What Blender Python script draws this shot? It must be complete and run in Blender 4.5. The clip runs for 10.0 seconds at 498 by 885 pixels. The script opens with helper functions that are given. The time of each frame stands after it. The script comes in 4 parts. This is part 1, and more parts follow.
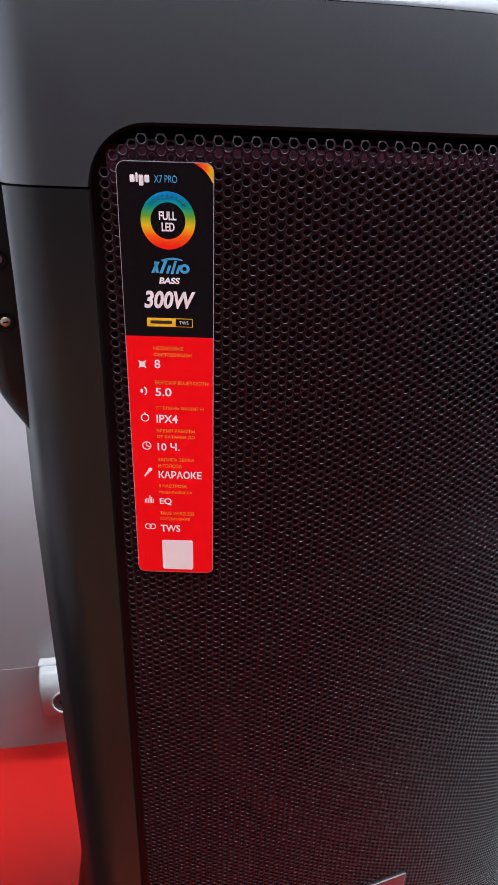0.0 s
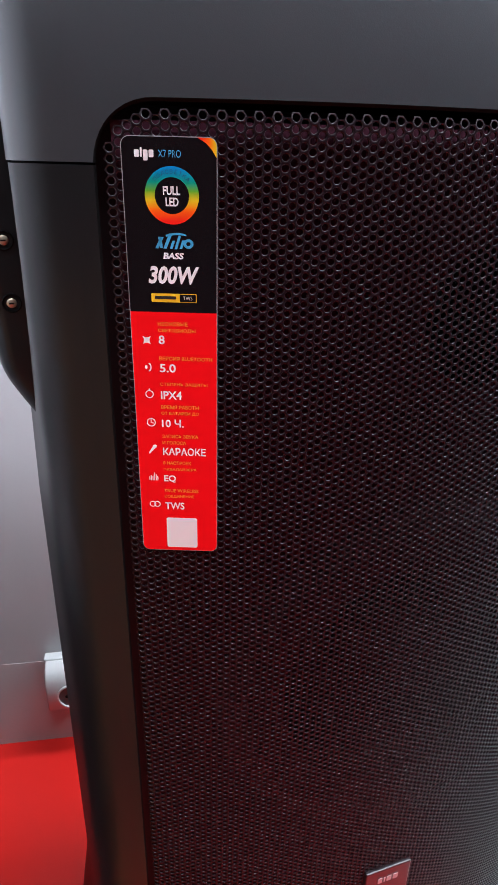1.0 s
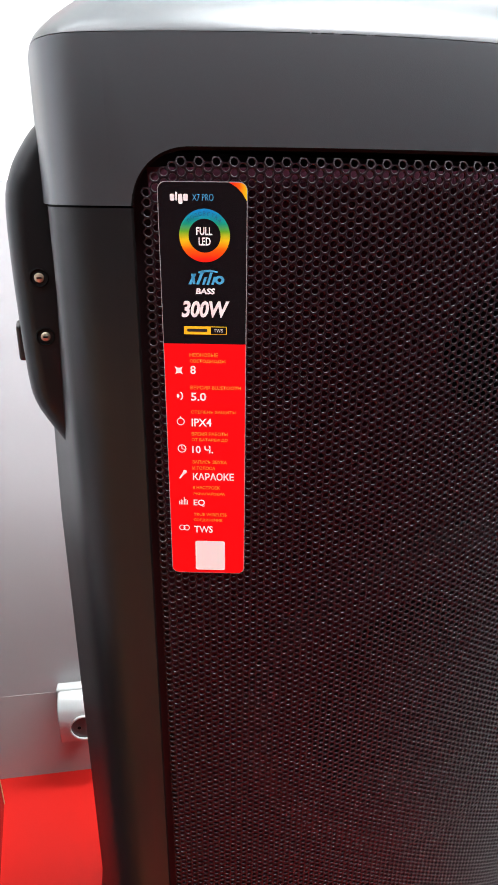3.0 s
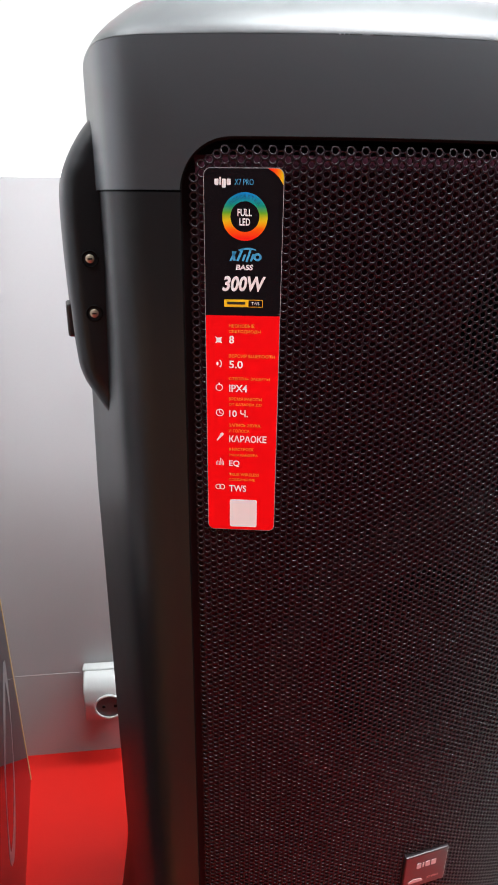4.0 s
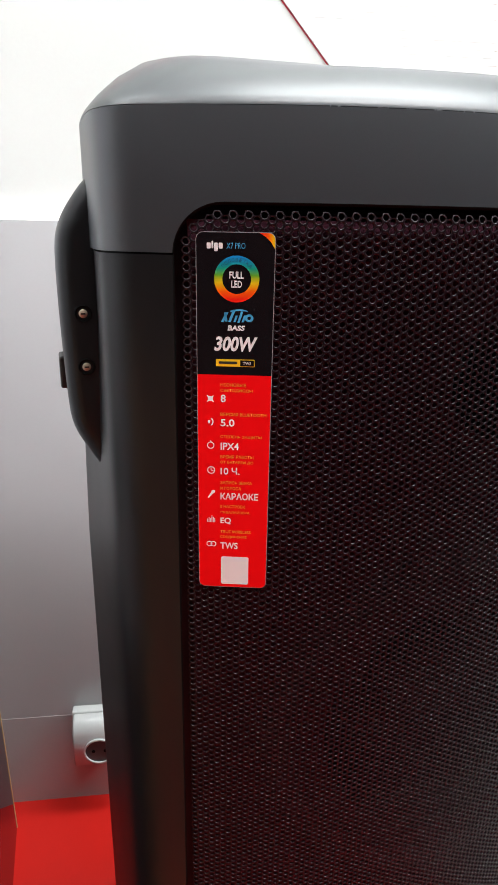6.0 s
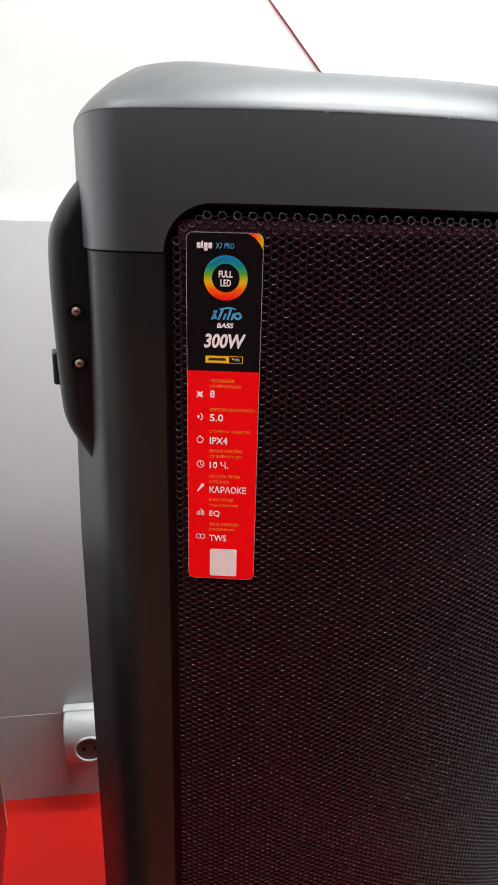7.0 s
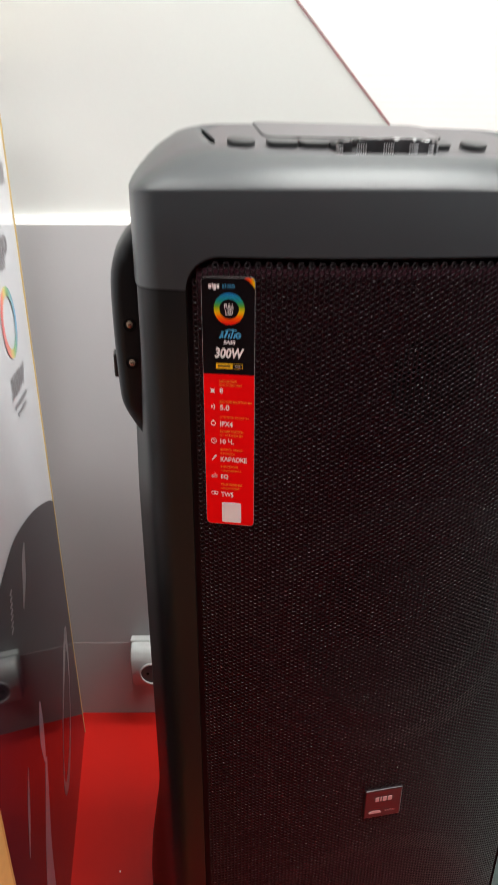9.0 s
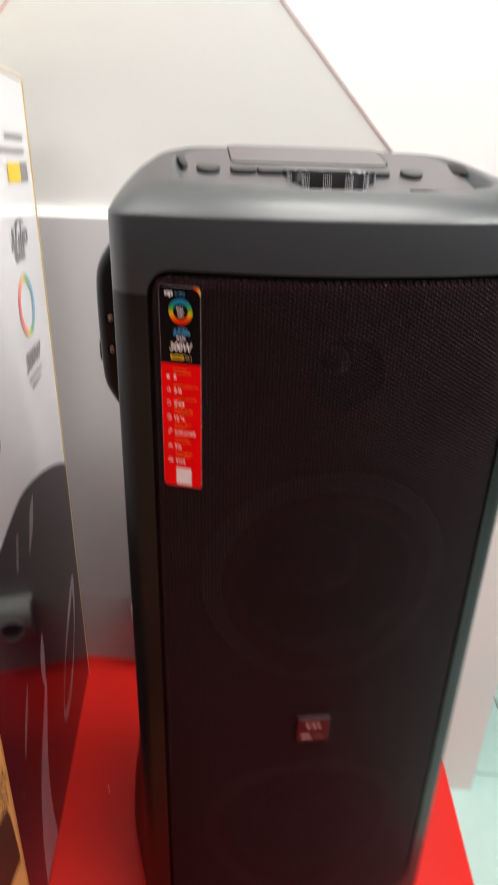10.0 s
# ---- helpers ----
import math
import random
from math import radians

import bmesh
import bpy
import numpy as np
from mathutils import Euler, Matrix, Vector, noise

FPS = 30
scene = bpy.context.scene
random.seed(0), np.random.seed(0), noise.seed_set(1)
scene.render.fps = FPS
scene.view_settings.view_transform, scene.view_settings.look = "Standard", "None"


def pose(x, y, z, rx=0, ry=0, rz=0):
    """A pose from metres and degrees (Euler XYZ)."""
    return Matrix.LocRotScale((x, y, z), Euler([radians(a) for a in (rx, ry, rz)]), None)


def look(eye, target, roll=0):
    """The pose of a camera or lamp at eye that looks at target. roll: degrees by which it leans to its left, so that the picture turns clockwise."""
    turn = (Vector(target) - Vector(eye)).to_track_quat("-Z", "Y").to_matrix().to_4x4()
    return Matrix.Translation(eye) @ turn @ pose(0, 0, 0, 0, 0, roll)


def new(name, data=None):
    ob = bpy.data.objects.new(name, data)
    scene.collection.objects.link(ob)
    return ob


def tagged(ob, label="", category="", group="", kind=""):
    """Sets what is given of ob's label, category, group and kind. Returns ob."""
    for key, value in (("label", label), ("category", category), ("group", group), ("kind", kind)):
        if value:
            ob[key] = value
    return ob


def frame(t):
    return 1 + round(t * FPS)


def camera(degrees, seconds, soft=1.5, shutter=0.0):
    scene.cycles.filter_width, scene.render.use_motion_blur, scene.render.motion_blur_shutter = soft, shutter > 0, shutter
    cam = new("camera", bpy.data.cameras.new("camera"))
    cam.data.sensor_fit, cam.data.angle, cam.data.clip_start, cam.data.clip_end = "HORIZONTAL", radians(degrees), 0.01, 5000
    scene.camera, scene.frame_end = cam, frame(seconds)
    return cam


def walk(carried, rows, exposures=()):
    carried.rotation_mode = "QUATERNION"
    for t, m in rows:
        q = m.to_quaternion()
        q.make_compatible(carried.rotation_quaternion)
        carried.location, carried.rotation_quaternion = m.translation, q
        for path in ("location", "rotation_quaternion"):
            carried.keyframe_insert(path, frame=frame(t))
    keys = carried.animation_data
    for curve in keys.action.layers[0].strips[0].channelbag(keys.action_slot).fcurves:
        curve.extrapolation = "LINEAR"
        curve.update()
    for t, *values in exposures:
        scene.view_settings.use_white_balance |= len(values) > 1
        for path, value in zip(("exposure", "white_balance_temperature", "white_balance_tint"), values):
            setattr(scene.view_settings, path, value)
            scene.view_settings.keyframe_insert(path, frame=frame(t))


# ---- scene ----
cam = camera(44.1, 10.0, shutter=0.5)
PATH = [
    (0, (-0.152, -0.248, 0.955), (0.155, 1.543, 0.119), 1.7),
    (0.5, (-0.151, -0.254, 0.953), (0.14, 1.544, 0.127), 1.3),
    (1, (-0.152, -0.255, 0.945), (0.138, 1.542, 0.115), 1.4),
    (1.5, (-0.161, -0.258, 0.949), (0.113, 1.555, 0.151), 0.8),
    (2, (-0.161, -0.26, 0.947), (0.121, 1.564, 0.179), 0.4),
    (3.3, (-0.168, -0.271, 0.948), (0.109, 1.566, 0.207), 1.1),
    (3.5, (-0.171, -0.28, 0.939), (0.101, 1.55, 0.179), 1.5),
    (4, (-0.177, -0.298, 0.94), (0.047, 1.548, 0.203), 0.7),
    (4.5, (-0.173, -0.308, 0.951), (0.036, 1.56, 0.267), 0.1),
    (5, (-0.173, -0.307, 0.957), (0.059, 1.571, 0.309), 0.1),
    (5.2, (-0.174, -0.303, 0.955), (0.057, 1.573, 0.303), 0.3),
    (6.3, (-0.174, -0.29, 0.953), (0.074, 1.585, 0.304), 1.3),
    (6.5, (-0.173, -0.293, 0.951), (0.083, 1.578, 0.292), 1.4),
    (7, (-0.173, -0.301, 0.953), (0.091, 1.574, 0.311), 1.5),
    (7.5, (-0.175, -0.319, 0.959), (0.114, 1.56, 0.34), 1.6),
    (8, (-0.173, -0.327, 0.959), (0.087, 1.557, 0.34), 1.5),
    (8.2, (-0.174, -0.328, 0.959), (0.037, 1.551, 0.309), 2.7),
    (8.3, (-0.175, -0.331, 0.956), (0.012, 1.551, 0.307), 3.5),
    (8.5, (-0.172, -0.347, 0.983), (-0.039, 1.529, 0.304), 3.5),
    (8.7, (-0.15, -0.368, 0.983), (-0.107, 1.471, 0.198), 0.9),
    (9, (-0.133, -0.417, 1.006), (-0.114, 1.437, 0.256), 0.2),
    (9.2, (-0.127, -0.45, 1.013), (-0.138, 1.432, 0.336), 0.1),
    (9.5, (-0.104, -0.467, 1.034), (-0.152, 1.394, 0.305), 0.6),
    (9.7, (-0.088, -0.486, 1.049), (-0.131, 1.381, 0.334), 1.1),
    (9.8, (-0.078, -0.494, 1.052), (-0.139, 1.366, 0.318), 1.0),
    (9.9, (-0.066, -0.503, 1.041), (-0.153, 1.353, 0.3), 0.5),
    (10, (-0.053, -0.512, 1.048), (-0.148, 1.31, 0.228), 1.7),
]
EXPO = [(0.0, 0.42, 5800, 15), (1.0, 0.42, 5800, 15), (1.5, 0.85, 5850, 14), (2.0, 1.05, 5950, 13), (3.5, 0.75, 6250, 12), (4.0, 0.55, 6250, 12), (4.5, 0.26, 6300, 11), (8.0, 0.2, 6400, 11), (9.0, -0.12, 6650, 11), (10.0, -0.14, 6850, 14)]
walk(cam, [(t, look(eye, target, roll)) for t, eye, target, roll in PATH], EXPO)

# ---- light ----
world = bpy.data.worlds.new("world")
scene.world = world
world.use_nodes = True
world.node_tree.nodes["Background"].inputs[0].default_value = (0.9, 0.95, 1.0, 1)
world.node_tree.nodes["Background"].inputs[1].default_value = 0.02


def area_lamp(name, eye, target, sx, sy, power, colour=(1, 0.97, 0.93)):
    d = bpy.data.lights.new(name, "AREA")
    d.shape, d.size, d.size_y, d.energy, d.color = "RECTANGLE", sx, sy, power, colour
    ob = new(name, d)
    ob.matrix_world = look(eye, target)
    return ob


LAMPS = ((-1.15, 0.20, 8), (0.35, 0.20, 25), (1.85, 0.20, 32), (-1.15, -0.50, 10), (0.35, -0.50, 29), (1.85, -0.50, 28))
for lx, ly, power in LAMPS:
    area_lamp("ceiling_lamp_light", (lx, ly, 2.44), (lx, ly, 0), 1.15, 0.28, power, (0.95, 1.0, 0.98) if ly > 0 else (1.0, 0.985, 0.97))


# ---- materials ----
def mat(name, colour, rough=0.5, metal=0.0, spec=0.5, coat=0.0, noise_scale=0, noise_amt=0.0, bump=0.0, bump_scale=400,
        stain=0.0, stain_scale=6, rough_var=0.0, emission=None, strength=0.0):
    """Principled surface with grain, stains, rough variation and fine relief at real size."""
    m = bpy.data.materials.new(name)
    m.use_nodes = True
    nt = m.node_tree
    b = nt.nodes["Principled BSDF"]
    b.inputs["Base Color"].default_value = (*colour, 1)
    b.inputs["Roughness"].default_value = rough
    b.inputs["Metallic"].default_value = metal
    b.inputs["Specular IOR Level"].default_value = spec
    b.inputs["Coat Weight"].default_value = coat
    b.inputs["Coat Roughness"].default_value = 0.06
    if emission:
        b.inputs["Emission Color"].default_value = (*emission, 1)
        b.inputs["Emission Strength"].default_value = strength
    tc = nt.nodes.new("ShaderNodeTexCoord")
    if noise_amt or stain:
        n1 = nt.nodes.new("ShaderNodeTexNoise")
        n1.inputs["Scale"].default_value, n1.inputs["Detail"].default_value = noise_scale or 200, 6
        n2 = nt.nodes.new("ShaderNodeTexNoise")
        n2.inputs["Scale"].default_value, n2.inputs["Detail"].default_value = stain_scale, 4
        nt.links.new(tc.outputs["Object"], n1.inputs["Vector"])
        nt.links.new(tc.outputs["Object"], n2.inputs["Vector"])
        mul = nt.nodes.new("ShaderNodeMath")
        mul.operation = "MULTIPLY_ADD"
        mul.inputs[1].default_value, mul.inputs[2].default_value = 2 * noise_amt, 1 - noise_amt
        nt.links.new(n1.outputs["Fac"], mul.inputs[0])
        mul2 = nt.nodes.new("ShaderNodeMath")
        mul2.operation = "MULTIPLY_ADD"
        mul2.inputs[1].default_value, mul2.inputs[2].default_value = 2 * stain, 1 - stain
        nt.links.new(n2.outputs["Fac"], mul2.inputs[0])
        both = nt.nodes.new("ShaderNodeMath")
        both.operation = "MULTIPLY"
        nt.links.new(mul.outputs[0], both.inputs[0])
        nt.links.new(mul2.outputs[0], both.inputs[1])
        mix = nt.nodes.new("ShaderNodeVectorMath")
        mix.operation = "SCALE"
        mix.inputs[0].default_value = colour
        nt.links.new(both.outputs[0], mix.inputs["Scale"])
        nt.links.new(mix.outputs[0], b.inputs["Base Color"])
        if rough_var:
            rv = nt.nodes.new("ShaderNodeMath")
            rv.operation = "MULTIPLY_ADD"
            rv.inputs[1].default_value, rv.inputs[2].default_value = rough_var, rough - rough_var / 2
            nt.links.new(n2.outputs["Fac"], rv.inputs[0])
            nt.links.new(rv.outputs[0], b.inputs["Roughness"])
    if bump:
        n3 = nt.nodes.new("ShaderNodeTexNoise")
        n3.inputs["Scale"].default_value, n3.inputs["Detail"].default_value = bump_scale, 3
        bp = nt.nodes.new("ShaderNodeBump")
        bp.inputs["Strength"].default_value, bp.inputs["Distance"].default_value = bump, 0.0005
        nt.links.new(tc.outputs["Object"], n3.inputs["Vector"])
        nt.links.new(n3.outputs["Fac"], bp.inputs["Height"])
        nt.links.new(bp.outputs[0], b.inputs["Normal"])
    return m


def ring_material(name, centre, axis, radius, pale=0.0):
    """Rainbow print that runs from blue above over green and yellow to red below; axis 1 means the angle goes round."""
    m = bpy.data.materials.new(name)
    m.use_nodes = True
    nt = m.node_tree
    b = nt.nodes["Principled BSDF"]
    b.inputs["Roughness"].default_value = 0.25
    tc = nt.nodes.new("ShaderNodeTexCoord")
    sep = nt.nodes.new("ShaderNodeSeparateXYZ")
    nt.links.new(tc.outputs["Object"], sep.inputs[0])
    mp = nt.nodes.new("ShaderNodeMapRange")
    mp.inputs["From Min"].default_value, mp.inputs["From Max"].default_value = centre - radius, centre + radius
    nt.links.new(sep.outputs[axis], mp.inputs["Value"])
    r = nt.nodes.new("ShaderNodeValToRGB")
    e = r.color_ramp.elements
    e[0].position, e[0].color = 0.06, (0.85, 0.015, 0.005, 1)
    e[1].position, e[1].color = 0.97, (0.01, 0.25, 0.6, 1)
    for pos, c in ((0.24, (0.9, 0.12, 0.0, 1)), (0.42, (0.75, 0.55, 0.005, 1)), (0.58, (0.12, 0.4, 0.02, 1)), (0.72, (0.01, 0.32, 0.2, 1))):
        k = e.new(pos)
        k.color = c
    for k in e:
        k.color = tuple(v + (0.8 - v) * pale for v in k.color[:3]) + (1,)
    nt.links.new(mp.outputs[0], r.inputs[0])
    nt.links.new(r.outputs[0], b.inputs["Base Color"])
    return m


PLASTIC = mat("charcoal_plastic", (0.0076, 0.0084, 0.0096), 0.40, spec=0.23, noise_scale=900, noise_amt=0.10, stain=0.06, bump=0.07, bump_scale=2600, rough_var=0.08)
# paler, shinier copy of the cabinet plastic; overhead light put into the colour
CAP = mat("charcoal_lit_cap", (0.030, 0.0355, 0.040), 0.37, spec=0.60, noise_scale=900, noise_amt=0.08, stain=0.05, bump=0.07, bump_scale=2600, rough_var=0.06)
GRILLE = mat("black_painted_steel", (0.0085, 0.0030, 0.0052), 0.45, spec=0.13, noise_scale=300, noise_amt=0.15, stain=0.1, bump=0.1, bump_scale=900)
# glossier, lighter copy of the grille paint, so hole rims show lit crescents
RIM = mat("hole_rim_highlight", (0.012, 0.008, 0.011), 0.32, spec=0.50, noise_scale=300, noise_amt=0.15)
CLOTH = mat("plum_black_cloth", (0.060, 0.017, 0.030), 0.9, spec=0.1, noise_scale=1500, noise_amt=0.3, stain=0.12, stain_scale=12)
TRIM = mat("dark_trim_ring", (0.075, 0.034, 0.050), 0.5, spec=0.3, noise_scale=300, noise_amt=0.1)
BAFFLE = mat("black_baffle", (0.009, 0.0035, 0.006), 0.6, noise_scale=300, noise_amt=0.2)
CONE = mat("black_cone", (0.003, 0.003, 0.003), 0.6, spec=0.2, noise_scale=200, noise_amt=0.2)
RUBBER = mat("black_rubber", (0.009, 0.009, 0.009), 0.45, noise_scale=200, noise_amt=0.1)
# near-black for shade in seams, slots and the grille opening's lip
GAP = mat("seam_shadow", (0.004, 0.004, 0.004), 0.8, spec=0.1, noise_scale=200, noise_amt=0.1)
PANELM = mat("control_panel_plastic", (0.070, 0.067, 0.072), 0.42, noise_scale=800, noise_amt=0.1, stain=0.08, bump=0.07, bump_scale=2600, rough_var=0.1)
BUTTON = mat("button_rubber", (0.03, 0.032, 0.033), 0.45, noise_scale=600, noise_amt=0.1)
GLOSS = mat("glossy_black", (0.02, 0.02, 0.022), 0.12, noise_scale=100, noise_amt=0.1, coat=0.3)
DISPLAY = mat("display_glass", (0.075, 0.070, 0.075), 0.30, noise_scale=100, noise_amt=0.1)
SCREW = mat("brass_screw", (0.50, 0.43, 0.32), 0.3, 0.5, noise_scale=800, noise_amt=0.15)
EDGE_GLINT = mat("edge_glint", (0.85, 0.85, 0.87), 0.18, 1.0, noise_scale=400, noise_amt=0.1)
# pale knurl colour stands for the glints on the dark knob
KNURL = mat("knurl_glint", (0.75, 0.75, 0.78), 0.35, 0.5, noise_scale=400, noise_amt=0.2)
ST_BLACK = mat("sticker_black_print", (0.006, 0.004, 0.005), 0.2, spec=0.35, noise_scale=60, noise_amt=0.1, bump=0.03, bump_scale=60)
ST_RED = mat("sticker_red_print", (0.86, 0.002, 0.004), 0.45, spec=0.15, noise_scale=60, noise_amt=0.03, bump=0.03, bump_scale=60)
ST_EDGE = mat("sticker_clear_edge", (0.30, 0.30, 0.31), 0.2, noise_scale=60, noise_amt=0.05)
INK_WHITE = mat("white_ink", (0.8, 0.8, 0.8), 0.4, noise_scale=60, noise_amt=0.03)
INK_BLUE = mat("sky_blue_ink", (0.06, 0.36, 0.62), 0.4, noise_scale=60, noise_amt=0.03)
INK_NAVY = mat("navy_ink", (0.005, 0.05, 0.15), 0.4, noise_scale=60, noise_amt=0.03)
INK_ORANGE = mat("orange_ink", (0.85, 0.26, 0.02), 0.4, noise_scale=60, noise_amt=0.03)
INK_YELLOW = mat("yellow_ink", (0.85, 0.55, 0.01), 0.4, noise_scale=60, noise_amt=0.03)
INK_BLACK = mat("black_ink", (0.02, 0.02, 0.02), 0.4, noise_scale=60, noise_amt=0.03)
INK_GREY = mat("grey_ink", (0.22, 0.21, 0.22), 0.35, noise_scale=60, noise_amt=0.05)
BADGE_PINK = mat("badge_pale_print", (0.45, 0.33, 0.33), 0.35, noise_scale=200, noise_amt=0.1)
BADGE = mat("badge_plate", (0.016, 0.011, 0.013), 0.3, noise_scale=300, noise_amt=0.1)
WALL_UP = mat("white_wall_panel", (0.57, 0.575, 0.555), 0.5, noise_scale=300, noise_amt=0.02, stain=0.04, stain_scale=3, bump=0.06, bump_scale=300)
WALL_LOW = mat("pale_grey_laminate", (0.45, 0.445, 0.45), 0.42, noise_scale=300, noise_amt=0.02, stain=0.06, stain_scale=3, bump=0.05, bump_scale=300)
WALL_BASE = mat("grey_skirting_laminate", (0.44, 0.42, 0.42), 0.35, noise_scale=300, noise_amt=0.03, stain=0.06, stain_scale=4)
SLAT = mat("white_slat", (0.78, 0.765, 0.755), 0.5, noise_scale=300, noise_amt=0.02, stain=0.03)
RED_TRIM = mat("red_trim", (0.62, 0.03, 0.05), 0.4, noise_scale=300, noise_amt=0.04)
RED_FLOOR = mat("red_platform_laminate", (0.62, 0.016, 0.011), 0.34, spec=0.35, noise_scale=500, noise_amt=0.05, stain=0.10, stain_scale=5, bump=0.08, bump_scale=500, rough_var=0.12)
TILE = mat("pale_turquoise_tile", (0.42, 0.62, 0.58), 0.3, noise_scale=40, noise_amt=0.06, stain=0.06, stain_scale=3, rough_var=0.1)
GROUT = mat("grout", (0.14, 0.17, 0.16), 0.8, noise_scale=100, noise_amt=0.1)
ROOM = mat("shop_wall_paint", (0.10, 0.09, 0.10), 0.6, noise_scale=100, noise_amt=0.03, stain=0.05)
CEIL = mat("ceiling_paint", (0.75, 0.75, 0.74), 0.7, noise_scale=100, noise_amt=0.03)
LAMP = mat("lamp_diffuser", (0.8, 0.8, 0.8), 0.5, emission=(0.95, 1.0, 0.97), strength=5.0)
LED = mat("led_strip", (0.8, 0.8, 0.8), 0.5, emission=(1.0, 0.99, 0.95), strength=0.95)
SOCKET = mat("silver_socket_plastic", (0.60, 0.61, 0.60), 0.22, 0.0, spec=0.6, noise_scale=300, noise_amt=0.03, coat=0.25)
SOCKET_IN = mat("socket_well", (0.07, 0.07, 0.07), 0.4, noise_scale=300, noise_amt=0.05)
CARTON = mat("white_laminated_card", (0.74, 0.75, 0.79), 0.13, noise_scale=80, noise_amt=0.02, stain=0.03, stain_scale=4, bump=0.04, bump_scale=25, coat=0.3)
CARTON_DARK = mat("dark_printed_card", (0.010, 0.006, 0.013), 0.05, spec=0.23, noise_scale=40, noise_amt=0.2, bump=0.03, bump_scale=25)
KRAFT = mat("kraft_card_edge", (0.52, 0.38, 0.16), 0.7, noise_scale=300, noise_amt=0.12, stain=0.1)
LID = mat("pale_card_edge", (0.60, 0.53, 0.42), 0.7, noise_scale=300, noise_amt=0.08, stain=0.1)
PRINT_PALE = mat("pale_grey_ink", (0.36, 0.34, 0.40), 0.12, noise_scale=40, noise_amt=0.15)
ORANGE_CARD = mat("orange_brown_card", (0.46, 0.20, 0.055), 0.5, noise_scale=120, noise_amt=0.1, stain=0.15, stain_scale=8)
ORANGE_PRINT = mat("light_orange_print", (0.58, 0.30, 0.10), 0.45, noise_scale=90, noise_amt=0.12, stain=0.15, stain_scale=10)
BROWN_PRINT = mat("brown_print", (0.06, 0.018, 0.01), 0.45, noise_scale=90, noise_amt=0.15)


# ---- mesh helpers ----
def link(name, me, material, parent=None, label="", smooth=None):
    ob = new(name, me)
    if material and not me.materials:
        me.materials.append(material)
    if smooth:
        for p in me.polygons:
            p.use_smooth = True
        me.set_sharp_from_angle(angle=radians(smooth))
    if parent:
        ob.parent = parent
        root = parent
        while root.parent:
            root = root.parent
        if not root.get("turned"):
            ob.matrix_parent_inverse = Matrix.Translation(parent_world(parent)).inverted()
    if label:
        ob["label"] = label
    return ob


def parent_world(ob):
    """The place of an unturned thing or part."""
    v = ob.location.copy()
    while ob.parent:
        v += ob.matrix_parent_inverse.translation + ob.parent.location
        ob = ob.parent
    return v


def thing(name, at, label, category, group="", kind=""):
    ob = new(name)
    ob.empty_display_size = 0.05
    ob.location = at
    return tagged(ob, label, category, group, kind)


def part(name, bm, material, parent, label="", smooth=None):
    me = bpy.data.meshes.new(name)
    bmesh.ops.recalc_face_normals(bm, faces=bm.faces)
    bm.to_mesh(me)
    bm.free()
    return link(name, me, material, parent, label, smooth)


def mesh_of(name, verts, faces):
    me = bpy.data.meshes.new(name)
    me.from_pydata([tuple(v) for v in verts], [], [tuple(q) for q in faces])
    me.update()
    return me


def box(x0, x1, y0, y1, z0, z1, bevel=0.0, seg=2):
    bm = bmesh.new()
    bmesh.ops.create_cube(bm, size=1)
    for v in bm.verts:
        v.co = Vector(((x0 + x1) / 2 + v.co.x * (x1 - x0), (y0 + y1) / 2 + v.co.y * (y1 - y0), (z0 + z1) / 2 + v.co.z * (z1 - z0)))
    if bevel:
        bmesh.ops.bevel(bm, geom=bm.edges[:], offset=bevel, segments=seg, profile=0.5, affect="EDGES")
    return bm


def disc(radius, depth, m, seg=32, bevel=0.0, r2=None):
    """A round plate of that depth along local z, at the pose m."""
    bm = bmesh.new()
    bmesh.ops.create_cone(bm, cap_ends=True, segments=seg, radius1=radius, radius2=radius if r2 is None else r2, depth=depth)
    if bevel:
        rim = [e for e in bm.edges if len(e.link_faces) == 2 and e.calc_face_angle() > 0.8]
        bmesh.ops.bevel(bm, geom=rim, offset=bevel, segments=2, profile=0.5, affect="EDGES")
    bmesh.ops.transform(bm, matrix=m, verts=bm.verts)
    return bm


def lathe(profile, m, seg=64):
    """Turns (radius, height) pairs round local z."""
    bm = bmesh.new()
    rings = []
    for r, h in profile:
        rings.append([bm.verts.new((r * math.cos(2 * math.pi * k / seg), r * math.sin(2 * math.pi * k / seg), h)) for k in range(seg)])
    for a, b in zip(rings, rings[1:]):
        for k in range(seg):
            bm.faces.new((a[k], a[(k + 1) % seg], b[(k + 1) % seg], b[k]))
    bmesh.ops.transform(bm, matrix=m, verts=bm.verts)
    return bm


def prism(points, m, depth):
    """A flat outline in local x, y, thickened along local z."""
    bm = bmesh.new()
    low = [bm.verts.new((x, y, 0)) for x, y in points]
    top = [bm.verts.new((x, y, depth)) for x, y in points]
    bm.faces.new(low[::-1])
    bm.faces.new(top)
    for k in range(len(points)):
        j = (k + 1) % len(points)
        bm.faces.new((low[k], low[j], top[j], top[k]))
    bmesh.ops.transform(bm, matrix=m, verts=bm.verts)
    return bm


def round_rect(x0, x1, y0, y1, r, n=6):
    out = []
    for cx, cy, a in ((x1 - r, y0 + r, -90), (x1 - r, y1 - r, 0), (x0 + r, y1 - r, 90), (x0 + r, y0 + r, 180)):
        for k in range(n + 1):
            t = radians(a + 90 * k / n)
            out.append((cx + r * math.cos(t), cy + r * math.sin(t)))
    return out


